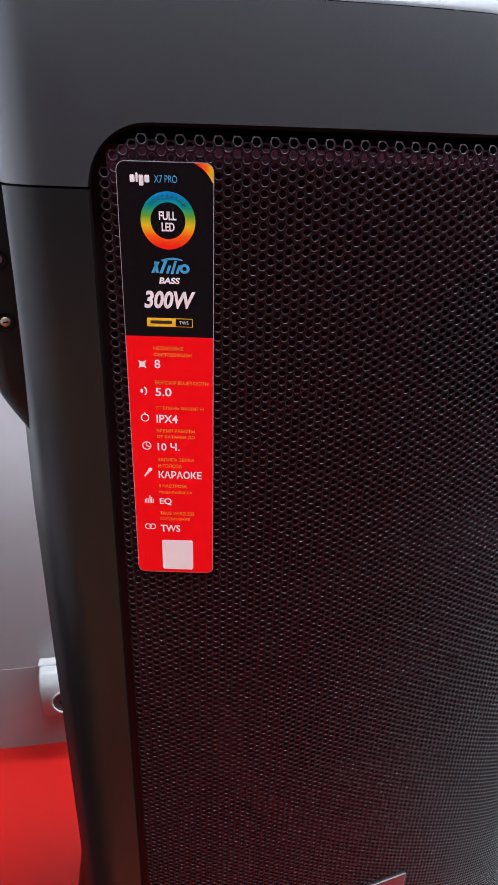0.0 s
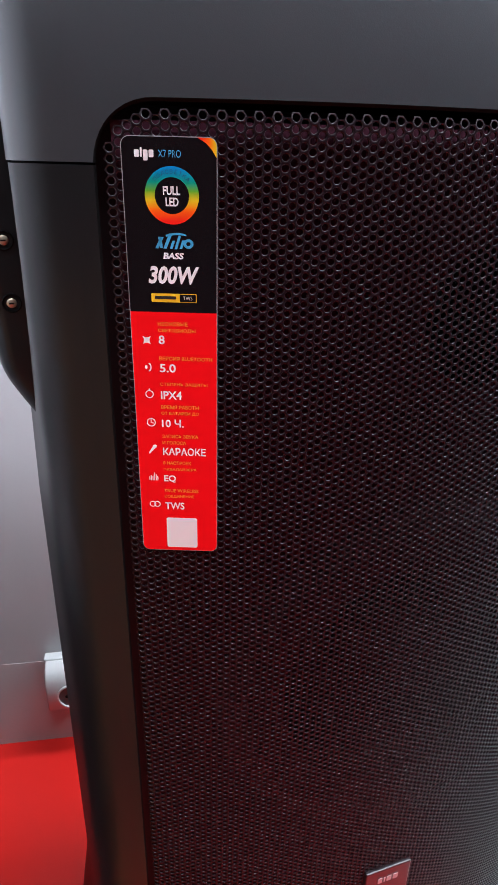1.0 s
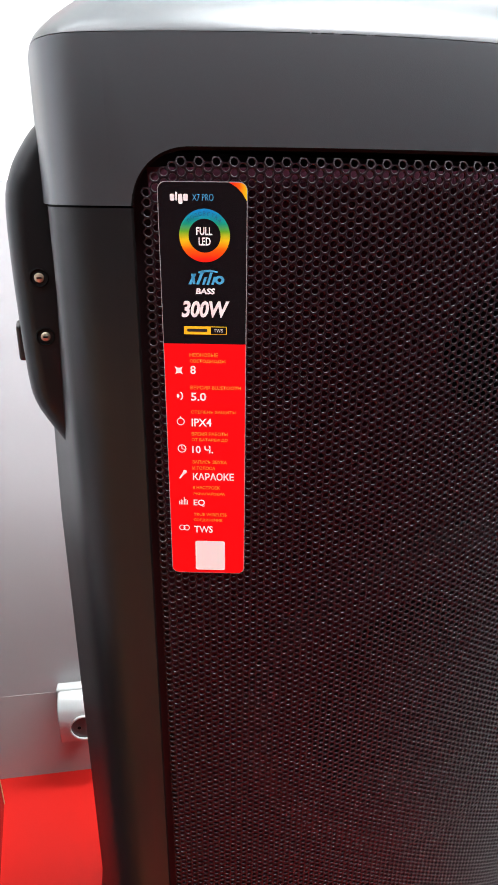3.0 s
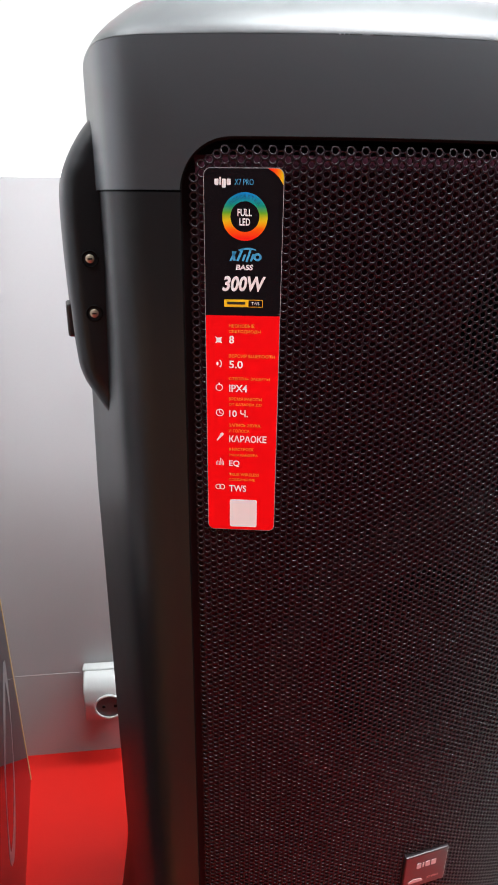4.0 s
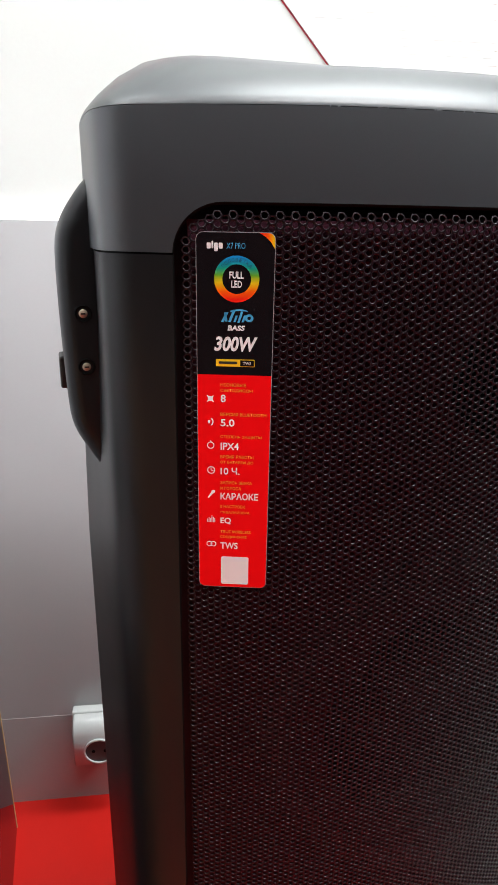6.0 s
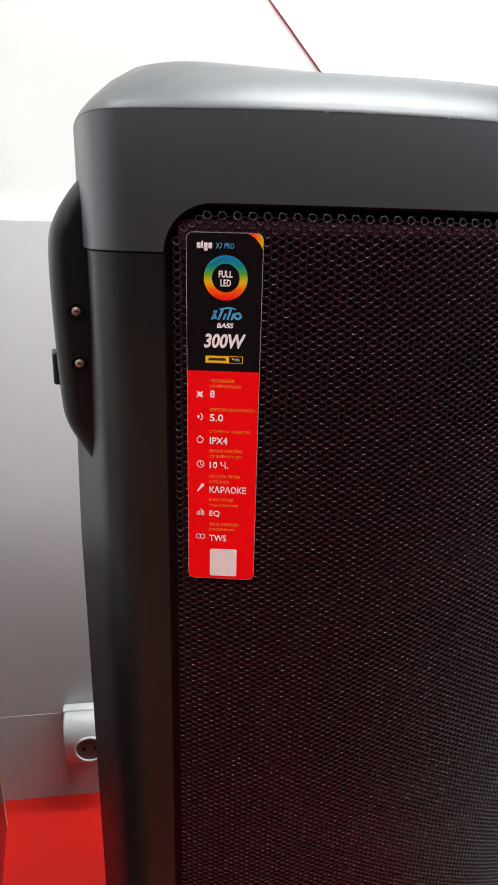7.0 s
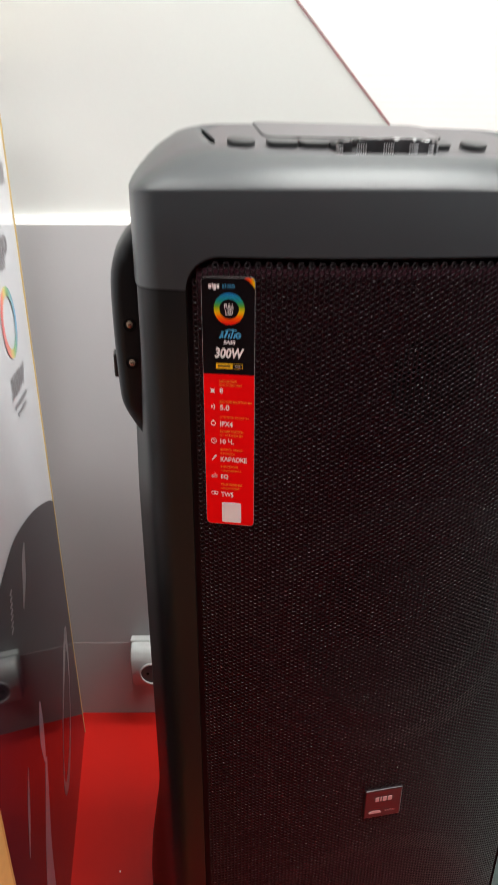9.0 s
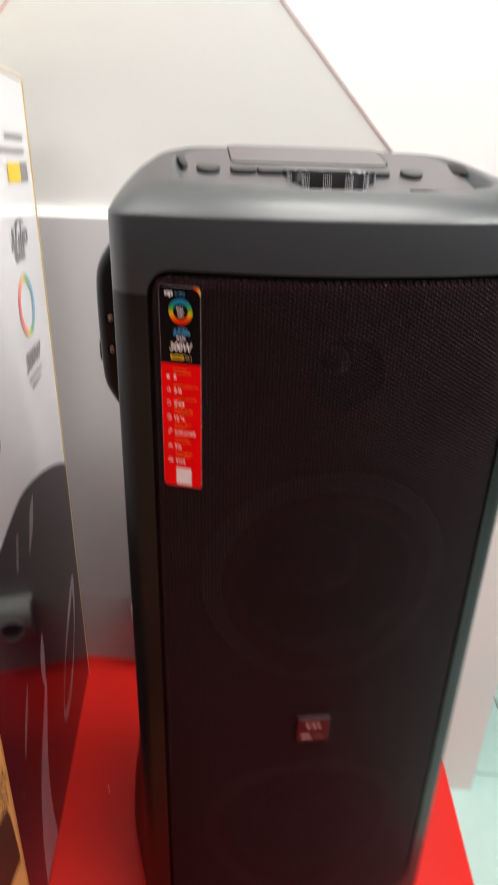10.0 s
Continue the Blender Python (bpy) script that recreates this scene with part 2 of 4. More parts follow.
def annulus(cx, cy, r0, r1, m, depth, seg=48, sy=1.0):
    bm = bmesh.new()
    rows = []
    for r, z in ((r0, 0), (r1, 0), (r1, depth), (r0, depth)):
        rows.append([bm.verts.new((cx + r * math.cos(2 * math.pi * k / seg), cy + sy * r * math.sin(2 * math.pi * k / seg), z)) for k in range(seg)])
    for a, b in zip(rows, rows[1:] + rows[:1]):
        for k in range(seg):
            bm.faces.new((a[k], a[(k + 1) % seg], b[(k + 1) % seg], b[k]))
    bmesh.ops.transform(bm, matrix=m, verts=bm.verts)
    return bm


def loft(bm, rows, closed=True):
    vs = [[bm.verts.new(p) for p in row] for row in rows]
    for a, b in zip(vs, vs[1:]):
        for k in range(len(a) if closed else len(a) - 1):
            j = (k + 1) % len(a)
            bm.faces.new((a[k], a[j], b[j], b[k]))
    return vs


def lettering(name, body, m, width, height, material, parent, align="LEFT", shear=0.0, heavy=0.0, depth=0.00006):
    """Printed words as a thin mesh; width and height of the line in metres (0: as it comes)."""
    c = bpy.data.curves.new(name, "FONT")
    c.body, c.size, c.extrude, c.shear, c.offset = body, 1, 0, shear, heavy
    c.resolution_u = 3
    tmp = bpy.data.objects.new(name, c)
    scene.collection.objects.link(tmp)
    me = bpy.data.meshes.new_from_object(tmp.evaluated_get(bpy.context.evaluated_depsgraph_get()))
    bpy.data.objects.remove(tmp)
    bpy.data.curves.remove(c)
    co = np.array([v.co[:] for v in me.vertices])
    lo, hi = co.min(0), co.max(0)
    sy = height / (hi[1] - lo[1])
    sx = width / (hi[0] - lo[0]) if width else sy
    shift = {"LEFT": 0, "CENTER": -0.5, "RIGHT": -1}[align] * (hi[0] - lo[0]) * sx
    me.transform(m @ Matrix.Translation((shift - lo[0] * sx, -lo[1] * sy, depth)) @ Matrix.Diagonal((sx, sy, 1, 1)))
    me.materials.clear()
    return link(name, me, material, parent)


# ---- the place: platform, floor, partition, room ----
WALL_Y, LEDGE, TILE_Z = 0.567, 0.962, -0.36

floor_ob = tagged(link("floor", mesh_of("floor", [(-4, -4, TILE_Z - 0.004), (3, -4, TILE_Z - 0.004), (3, 3, TILE_Z - 0.004), (-4, 3, TILE_Z - 0.004)], [(0, 1, 2, 3)]), GROUT), "pale turquoise ceramic tile floor of a shop", "floor", kind="structure")

# unseen front stretch and right wing are added to redden reflections in the grille
bm = prism([(-1.9, -1.45), (1.10, -1.45), (1.10, -0.45), (0.30, -0.45), (0.30, WALL_Y), (-1.9, WALL_Y)], pose(0, 0, TILE_Z), -TILE_Z)
bmesh.ops.bevel(bm, geom=bm.edges[:], offset=0.003, segments=2, profile=0.5, affect="EDGES")
platform = tagged(part("platform", bm, RED_FLOOR, None), "glossy red laminate display platform against a partition", "platform", kind="structure")

part_wall = thing("wall_north", (0, WALL_Y, 0), "white display partition with red trim and slats", "wall", kind="structure")
part("lower_panel", box(-1.9, 0.28, WALL_Y, WALL_Y + 0.05, 0.1801, LEDGE), WALL_LOW, part_wall, "pale grey laminate panel")
part("base_panel", box(-1.9, 0.28, WALL_Y - 0.0006, WALL_Y + 0.05, TILE_Z, 0.180), WALL_BASE, part_wall, "grey laminate skirting panel")
# right end split off in the paler slat colour to make it brighter
part("end_panel", box(0.2806, 0.47, WALL_Y, WALL_Y + 0.05, TILE_Z, LEDGE, 0.001), SLAT, part_wall, "right end of the panel, brightened by a paler cream")
part("upper_panel", box(-1.9, 0.47, WALL_Y + 0.012, WALL_Y + 0.05, LEDGE, 2.45), WALL_UP, part_wall, "white smooth panel")
part("light_strip", box(-1.9, 0.47, WALL_Y + 0.001, WALL_Y + 0.0115, LEDGE + 0.0005, LEDGE + 0.0105, 0.0006), LED, part_wall, "thin white glowing strip")

# red lines of the trapezoid, its top band and the slatted field beside it
DIA_X, DIA_Z, DIA_K = 0.085, 1.093, -1.076     # right diagonal through this point, rise over run
TOP_Z = 1.311


def dia_x(z):
    return DIA_X + (z - DIA_Z) / DIA_K


def strip(p, q, w, y0, y1):
    a, b = Vector((p[0], 0, p[1])), Vector((q[0], 0, q[1]))
    d = (b - a).normalized()
    n = Vector((-d.z, 0, d.x)) * w / 2
    bm = bmesh.new()
    lo = [bm.verts.new(c + Vector((0, y0, 0))) for c in (a - n, b - n, b + n, a + n)]
    hi = [bm.verts.new(c + Vector((0, y1, 0))) for c in (a - n, b - n, b + n, a + n)]
    bm.faces.new(lo), bm.faces.new(hi[::-1])
    for k in range(4):
        bm.faces.new((lo[k], hi[k], hi[(k + 1) % 4], lo[(k + 1) % 4]))
    return bm


YF = WALL_Y + 0.012
part("red_line", strip((dia_x(LEDGE + 0.01), LEDGE + 0.01), (dia_x(TOP_Z), TOP_Z), 0.0014, YF - 0.0008, YF + 0.002), RED_TRIM, part_wall, "thin red trim line")
part("red_line", strip((-0.451, TOP_Z), (-0.451 - (TOP_Z - LEDGE - 0.01) * 0.95, LEDGE + 0.01), 0.0014, YF - 0.0008, YF + 0.002), RED_TRIM, part_wall, "thin red trim line")
part("red_band", box(-0.451, dia_x(TOP_Z), YF - 0.003, YF + 0.002, TOP_Z, TOP_Z + 0.035), RED_TRIM, part_wall, "red trim band")
z = LEDGE + 0.012
while z < 1.62:
    zt = min(z, TOP_Z)
    bm = box(dia_x(zt) + 0.0012, 0.468, YF - 0.0022, YF + 0.001, z, z + 0.00846, 0.0006, 2)
    for v in bm.verts:
        if v.co.x < 0.3 and z < TOP_Z:
            v.co.x += dia_x(v.co.z) - dia_x(zt)
    part("slat", bm, SLAT, part_wall)
    z += 0.0085

# unseen walls, added and kept dark to limit bounce and reflection on the speaker
room = tagged(part("wall_east", box(3.0, 3.1, -4, 3, TILE_Z, 2.6), ROOM, None), "unseen dark shop wall", "wall", kind="structure")
tagged(part("wall_west", box(-4.1, -4.0, -4, 3, TILE_Z, 2.6), ROOM, None), "unseen dark shop wall", "wall", kind="structure")
tagged(part("wall_south", box(-4, 3, -4.1, -4.0, TILE_Z, 2.6), ROOM, None), "unseen dark shop wall", "wall", kind="structure")
tagged(part("wall_far", box(-4, 3, 3.0, 3.1, TILE_Z, 2.6), ROOM, None), "unseen dark shop wall", "wall", kind="structure")
tagged(part("ceiling", box(-4, 3, -4, 3, 2.5, 2.6), CEIL, None), "white painted shop ceiling", "ceiling", kind="structure")
for lx, ly, power in LAMPS:
    cl = thing("ceiling_light", (lx, ly, 2.5), "white rectangular ceiling light panel, switched on", "ceiling light", group="ceiling lights")
    part("frame", box(lx - 0.62, lx + 0.62, ly - 0.17, ly + 0.17, 2.475, 2.5, 0.004), INK_WHITE, cl)
    part("diffuser", box(lx - 0.59, lx + 0.59, ly - 0.15, ly + 0.15, 2.468, 2.4745), LAMP, cl)

# ---- socket on the partition ----
sx0, sx1, sz0, sz1, sy0 = -0.350, -0.266, 0.113, 0.198, 0.520
sock = thing("wall_socket", (-0.308, WALL_Y - 0.002, 0.155), "silver-grey surface-mounted power socket on the partition", "socket")
part("back_box", box(sx0 - 0.003, sx1 + 0.003, 0.5475, WALL_Y - 0.0025, sz0 - 0.003, sz1 + 0.003, 0.003, 3), SOCKET, sock, smooth=40)
profile = [(sy0, sz0 + 0.004), (sy0, sz1 - 0.024), (sy0 + 0.004, sz1 - 0.014), (sy0 + 0.012, sz1 - 0.004), (sy0 + 0.021, sz1), (0.547, sz1), (0.547, sz0), (sy0 + 0.004, sz0)]
bm = bmesh.new()
ends = loft(bm, [[(x, y, z) for y, z in profile] for x in (sx0, sx1)])
bm.faces.new(ends[0]), bm.faces.new(ends[1][::-1])
bmesh.ops.bevel(bm, geom=[e for e in bm.edges if abs(e.verts[0].co.x - e.verts[1].co.x) < 0.001], offset=0.0035, segments=3, profile=0.5, affect="EDGES")
part("housing", bm, SOCKET, sock, smooth=50)
mm = pose((sx0 + sx1) / 2, sy0 - 0.0005, (sz0 + sz1) / 2 - 0.010, 90)
part("rim", lathe([(0.0245, -0.001), (0.0245, 0.0032), (0.0222, 0.0032), (0.0222, -0.001)], mm, 40), SOCKET, sock, smooth=40)
part("well", disc(0.0222, 0.0012, mm, 40), SOCKET_IN, sock)
for dx in (-0.0095, 0.0095):
    part("contact_hole", disc(0.0028, 0.001, mm @ pose(dx, 0, 0.001), 16), GAP, sock)

# ---- the speaker ----
R_FRONT = 0.43
GX, GZ0, GZ1, GR = 0.175, 0.075, 0.9655, 0.022     # half width, bottom, top and corner radius of the grille opening
FX = 0.184                                        # half width of the front sheet
SEAM, EDGE_Z = 0.9435, 1.0075
FRAME = 0.0013                                    # how far the frame lies behind the front of the grille


def arc_y(x):
    return R_FRONT - math.sqrt(R_FRONT * R_FRONT - x * x)


def smooth_path(pts, n):
    """Catmull-Rom through the points, n steps each."""
    p = [2 * Vector(pts[0]) - Vector(pts[1])] + [Vector(q) for q in pts] + [2 * Vector(pts[-1]) - Vector(pts[-2])]
    out = []
    for k in range(1, len(p) - 2):
        for j in range(n):
            t = j / n
            a, b, c, d = p[k - 1:k + 3]
            out.append(0.5 * (2 * b + (c - a) * t + (2 * a - 5 * b + 4 * c - d) * t * t + (3 * b - a - 3 * c + d) * t * t * t))
    out.append(p[-2])
    return out


# plan of one side from the front sheet to the middle of the back
SIDE_CAP = smooth_path([(FX, arc_y(FX) + FRAME), (0.1955, 0.0492), (0.2040, 0.0590), (0.2088, 0.075), (0.2100, 0.11), (0.2095, 0.16), (0.205, 0.21), (0.191, 0.245), (0.160, 0.262), (0.10, 0.267), (0, 0.268)], 5)
SIDE_LOW = smooth_path([(FX, arc_y(FX) + FRAME), (0.1955, 0.0492), (0.2040, 0.0590), (0.2092, 0.075), (0.213, 0.12), (0.2175, 0.20), (0.219, 0.25), (0.212, 0.285), (0.186, 0.302), (0.10, 0.306), (0, 0.307)], 5)


def ring(side, inset=0.0, with_front=True, front_n=24):
    right = [Vector((p.x, p.y)) for p in side]
    pts = [Vector((x, arc_y(x) + FRAME)) for x in np.linspace(-FX, FX, front_n + 1)[1:-1]] if with_front else []
    pts = pts + right + [Vector((-p.x, p.y)) for p in right[-2::-1]]
    if inset:
        n = len(pts)
        out = []
        for k in range(n):
            d = (pts[(k + 1) % n] - pts[k - 1]).normalized()
            out.append(pts[k] + Vector((-d.y, d.x)) * inset)
        pts = out
    return pts


def front_loop(lower):
    """Pairs of points (edge of the opening, edge of the front sheet), from one side to the other."""
    pairs = []
    K = 10
    if not lower:
        pairs.append(((GX, SEAM), (FX, SEAM)))
        for k in range(K + 1):
            t = radians(90 * k / K)
            inner = (GX - GR + GR * math.cos(t), GZ1 - GR + GR * math.sin(t))
            u = k / K
            if u <= 0.5:
                outer = (FX, GZ1 - GR + (EDGE_Z - GZ1 + GR) * u * 2)
            else:
                outer = (FX + (GX - GR - FX) * (u - 0.5) * 2, EDGE_Z)
            pairs.append((inner, outer))
        for x in np.linspace(GX - GR, 0, 14)[1:]:
            pairs.append(((x, GZ1), (x, EDGE_Z)))
    else:
        for zz in np.linspace(SEAM - 0.0009, GZ0 + GR, 40):
            pairs.append(((GX, zz), (FX, zz)))
        for k in range(K + 1):
            t = radians(-90 * k / K)
            inner = (GX - GR + GR * math.cos(t), GZ0 + GR + GR * math.sin(t))
            u = k / K
            if u <= 0.5:
                outer = (FX, GZ0 + GR + (0.03 - GZ0 - GR) * u * 2)
            else:
                outer = (FX + (GX - GR - FX) * (u - 0.5) * 2, 0.03)
            pairs.append((inner, outer))
        for x in np.linspace(GX - GR, 0, 14)[1:]:
            pairs.append(((x, GZ0), (x, 0.03)))
    return pairs + [((-a[0], a[1]), (-b[0], b[1])) for a, b in pairs[-2::-1]]


def front_sheet(bm, lower):
    rows = [[], [], [], [], []]
    for (ix, iz), (ox, oz) in front_loop(lower):
        d = Vector((ox - ix, 0, oz - iz)).normalized()
        rows[0].append((ix, 0.0505, iz))
        rows[1].append((ix, arc_y(ix) + FRAME + 0.0012, iz))
        rows[2].append((ix + 0.0012 * d.x, arc_y(ix) + FRAME, iz + 0.0012 * d.z))
        mx, mz = ix + (ox - ix) * 0.5, iz + (oz - iz) * 0.5
        rows[3].append((mx, arc_y(mx) + FRAME, mz))
        rows[4].append((ox, arc_y(ox) + FRAME, oz))
    loft(bm, rows, closed=False)
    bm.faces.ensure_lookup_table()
    # lip of the opening coloured near-black, standing for the shade of a deeper gap
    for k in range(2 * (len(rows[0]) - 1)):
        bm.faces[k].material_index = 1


def edge_z(y):
    t = max(0.0, y - 0.06)
    return EDGE_Z + 0.06 * t * t / (t + 0.02)


CLIMB = ((0, 0), (0.006, 0.035), (0.02, 0.085), (0.045, 0.15), (0.085, 0.23), (0.2, 0.43), (0.4, 0.68), (0.65, 0.895), (0.85, 0.98), (1.0, 1.0), (1.3, 1.0))


def crest(y):
    """The height of the rim round the deck."""
    return 1.0320 + 0.190 * max(0.0, y - 0.05)


def shoulder(k, lift=0.00025):
    """One ring of the shoulder, from the cabinet's edge (0) to the rim of the deck (1)."""
    g = float(np.interp(k, [c[0] for c in CLIMB], [c[1] for c in CLIMB]))
    out = []
    for p in ring(SIDE_CAP):
        y = 0.14 + (p.y - 0.14) * (1 - 0.29 * k)
        out.append((p.x * (1 - 0.285 * k), y, edge_z(p.y) + lift + g * (crest(y) - edge_z(p.y) - lift)))
    return out


speaker = thing("party_speaker", (0.007, 0.0121, 0), "tall charcoal plastic loudspeaker with black grille on red platform", "speaker")
speaker.rotation_euler = (0, 0, radians(10))
speaker["turned"] = True

# lower shell
bm = bmesh.new()
front_sheet(bm, True)
rows = []
for zz in [0.012, 0.02, 0.03, 0.06, 0.10, 0.15, 0.19, 0.22, 0.25, 0.28, 0.32, 0.4, 0.5, 0.6, 0.7, 0.8, 0.9, SEAM - 0.0009]:
    f = min(1.0, max(0.0, (0.25 - zz) / 0.20))
    flare = 0.021 * f * f * (3 - 2 * f)
    ins = 0.006 if zz < 0.015 else (0.001 if zz < 0.025 else 0)
    row = []
    for p in ring(SIDE_LOW, ins, with_front=False):
        w = min(1.0, max(0.0, (p.y - 0.07) / 0.12))
        top = min(1.0, max(0.0, (zz - 0.79) / 0.05))
        pull = 0.012 * top * w
        row.append((p.x + math.copysign(1, p.x) * (flare * w - pull) if abs(p.x) > 0.1 else p.x, p.y, zz))
    rows.append(row)
loft(bm, rows, closed=False)
bmesh.ops.remove_doubles(bm, verts=bm.verts, dist=0.0004)
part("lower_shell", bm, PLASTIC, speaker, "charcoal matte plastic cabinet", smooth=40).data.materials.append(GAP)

# near-black strip behind the seam, added for the shade in the gap
bm = bmesh.new()
seam_strip = [Vector((GX + 0.0003, arc_y(GX) + 0.0035))] + ring(SIDE_CAP, 0.0022, with_front=False)[1:-1] + [Vector((-GX - 0.0003, arc_y(GX) + 0.0035))]
loft(bm, [[(p.x, p.y, zz) for p in seam_strip] for zz in (SEAM - 0.007, SEAM + 0.006)], closed=False)
part("seam_strip", bm, GAP, speaker, "near-black strip for the seam's shade")

# upper cap with its sloping shoulder and sunk deck
bm = bmesh.new()
front_sheet(bm, False)
rows = []
for u in np.linspace(0, 1, 7):
    rows.append([(p.x, p.y, SEAM + (edge_z(p.y) - SEAM) * u) for p in ring(SIDE_CAP, with_front=False)])
loft(bm, rows, closed=False)
rows = []
for k in (0, 0.006, 0.013, 0.022, 0.034, 0.05, 0.07, 0.1, 0.17, 0.27, 0.4, 0.52, 0.65, 0.78, 0.9, 1.0):
    rows.append(shoulder(k))


def deck_z(y):
    return 1.0282 + 0.02 * (y - 0.04) + 0.28 * max(0.0, y - 0.105)


rows.append([(x, y, max(z - 0.0015, deck_z(y) - 0.0005)) for x, y, z in shoulder(1.035)])
rows.append([(x, y, deck_z(y) - 0.0005) for x, y, z in shoulder(1.13)])
vs = loft(bm, rows)
bmesh.ops.remove_doubles(bm, verts=bm.verts, dist=0.0002)
for v in bm.verts:
    rise = min(max(0.0, v.co.z - 0.968), EDGE_Z - 0.968)
    v.co.y += rise * rise / 0.40 * min(1.0, max(0.0, (0.13 - v.co.y) / 0.10))
part("top_cap", bm, CAP, speaker, "charcoal plastic top, paler for the overhead light", smooth=40).data.materials.append(GAP)

bm = bmesh.new()
half = sorted((y, x + 0.0012) for x, y, z in shoulder(1.13) if x >= 0)
rows = []
for y in np.linspace(half[0][0] + 0.0002, half[-1][0] - 0.0002, 40):
    w = float(np.interp(y, [h[0] for h in half], [h[1] for h in half]))
    rows.append([(w * k, y, deck_z(y)) for k in np.linspace(-1, 1, 13)])
loft(bm, rows, closed=False)
deck = part("control_deck", bm, PANELM, speaker, "dark grey control panel with a sloping rear", smooth=25)
deck_tilt = math.degrees(math.atan(0.29))


def on_deck(x, y, up=0.0):
    tilt = deck_tilt if y > 0.105 else 1.1
    return Matrix.Translation((x, y, deck_z(y) + up)) @ pose(0, 0, 0, tilt)


# things of the deck: display, buttons, knob, slots
part("display_groove", prism(round_rect(-0.0835, 0.0835, -0.0305, 0.0305, 0.010), on_deck(-0.010, 0.206, -0.001), 0.00125), GAP, deck)
part("display", prism(round_rect(-0.082, 0.082, -0.029, 0.029, 0.009), on_deck(-0.010, 0.206, -0.0008), 0.0013), DISPLAY, deck, "grey display window")
for x in (-0.1175, 0.0875):
    part("button", disc(0.0115, 0.009, on_deck(x, 0.150, 0.0005), 32, 0.0015), BUTTON, deck, smooth=40)
for x0, x1 in ((-0.096, -0.0705), (-0.0695, -0.044), (0.034, 0.064)):
    part("button", prism(round_rect(x0, x1, -0.009, 0.009, 0.006), on_deck(0, 0.150, -0.001), 0.0055), BUTTON, deck)
part("port_cover", prism(round_rect(-0.128, -0.108, -0.006, 0.006, 0.003), on_deck(0, 0.087, -0.001), 0.0042), BUTTON, deck)
part("slot", prism([(0.072, 0.010), (0.089, 0.010), (0.095, 0.001), (0.118, -0.004), (0.118, -0.014), (0.094, -0.012), (0.086, 0.005), (0.072, 0.005)], on_deck(0, 0.094, -0.001), 0.0034), GAP, deck)
# bright strip laid on the deck as the reflection along its front edge
part("edge_highlight", prism(round_rect(-0.091, 0.114, -0.0008, 0.0008, 0.0006, 3), on_deck(0, 0.054, 0), 0.0012), EDGE_GLINT, deck, "pale strip for the reflection on the panel's front edge")
kx, ky, kz = 0.001, 0.147, 1.0275
bm = bmesh.new()
rows = []
for r, hgt in ((0.0462, 0.0), (0.0462, 0.0165), (0.0450, 0.0188), (0.0430, 0.0192), (0.0405, 0.0183), (0.0, 0.0183)):
    rows.append([((r + (0.0011 * math.cos(14 * a) if 0.04 < r else 0)) * math.cos(a) + kx, (r + (0.0011 * math.cos(14 * a) if 0.04 < r else 0)) * math.sin(a) + ky, kz + hgt) for a in np.linspace(0, 2 * math.pi, 169)[:-1]])
loft(bm, rows)
knob = part("knob", bm, GLOSS, deck, "glossy black volume knob with faceted rim", smooth=35)
rib_bm = bmesh.new()
for k in range(168):
    a = 2 * math.pi * k / 168
    if math.cos(14 * a) < 0.2:
        continue
    for q in range(5):
        rr = 0.0462 + 0.0011 * math.cos(14 * a)
        m4 = Matrix.Translation((kx, ky, kz + 0.0035 + 0.0026 * q)) @ Matrix.Rotation(a, 4, "Z") @ Matrix.Translation((rr, 0, 0))
        bmesh.ops.create_cube(rib_bm, size=1, matrix=m4 @ Matrix.Diagonal((0.0007, 0.0008, 0.0013, 1)))
part("knurl", rib_bm, KNURL, knob, "knurled rim with glints put into its pale colour")

# flat dark lenses that stand for the shade on the rim's inner wall
for s in (-1, 1):
    bm = bmesh.new()
    bmesh.ops.create_uvsphere(bm, u_segments=24, v_segments=12, radius=1)
    bmesh.ops.transform(bm, matrix=Matrix.Translation((s * 0.1415, 0.170, 1.0515)) @ pose(0, 0, 0, 11, s * -38, s * -5) @ Matrix.Diagonal((0.0068, 0.026, 0.0012, 1)), verts=bm.verts)
    part("rim_shade", bm, PLASTIC, deck, "dark lens for the shade inside the rim", smooth=60)

# grille sheet: cells with a hole in each, in upright columns
PITCH = 0.0040
COL = PITCH * math.sqrt(3) / 2
BEND = 0.0055


def dish(x, z):
    """How far the sheet falls back where it bends round at its border."""
    qx, qz = np.abs(x) - (GX - GR), np.abs(z - (GZ0 + GZ1) / 2) - ((GZ1 - GZ0) / 2 - GR)
    e = GR - np.hypot(np.maximum(qx, 0), np.maximum(qz, 0)) - np.minimum(np.maximum(qx, qz), 0)
    b = np.clip(BEND + 0.0006 - e, 0, BEND * 0.93)
    return BEND - np.sqrt(BEND * BEND - b * b)


cells = []
cx = -math.floor(GX / COL) * COL
col = int(round(cx / COL))
while cx < GX:
    zz = GZ0 + (0 if col % 2 == 0 else PITCH / 2)
    while zz < GZ1:
        ax, az = abs(cx), (zz - GZ0 if zz < (GZ0 + GZ1) / 2 else GZ1 - zz)
        ok = ax < GX - 0.0030 and az > 0.0030
        if ax > GX - GR and az < GR:
            ok = ok and math.hypot(ax - GX + GR, GR - az) < GR - 0.0030
        if ok:
            cells.append((cx, zz))
        zz += PITCH
    cx += COL
    col += 1
cells = np.array(cells)
N = 12
ang = np.radians(np.arange(N) * 30.0)
circle = np.stack([np.cos(ang), np.sin(ang)], 1)
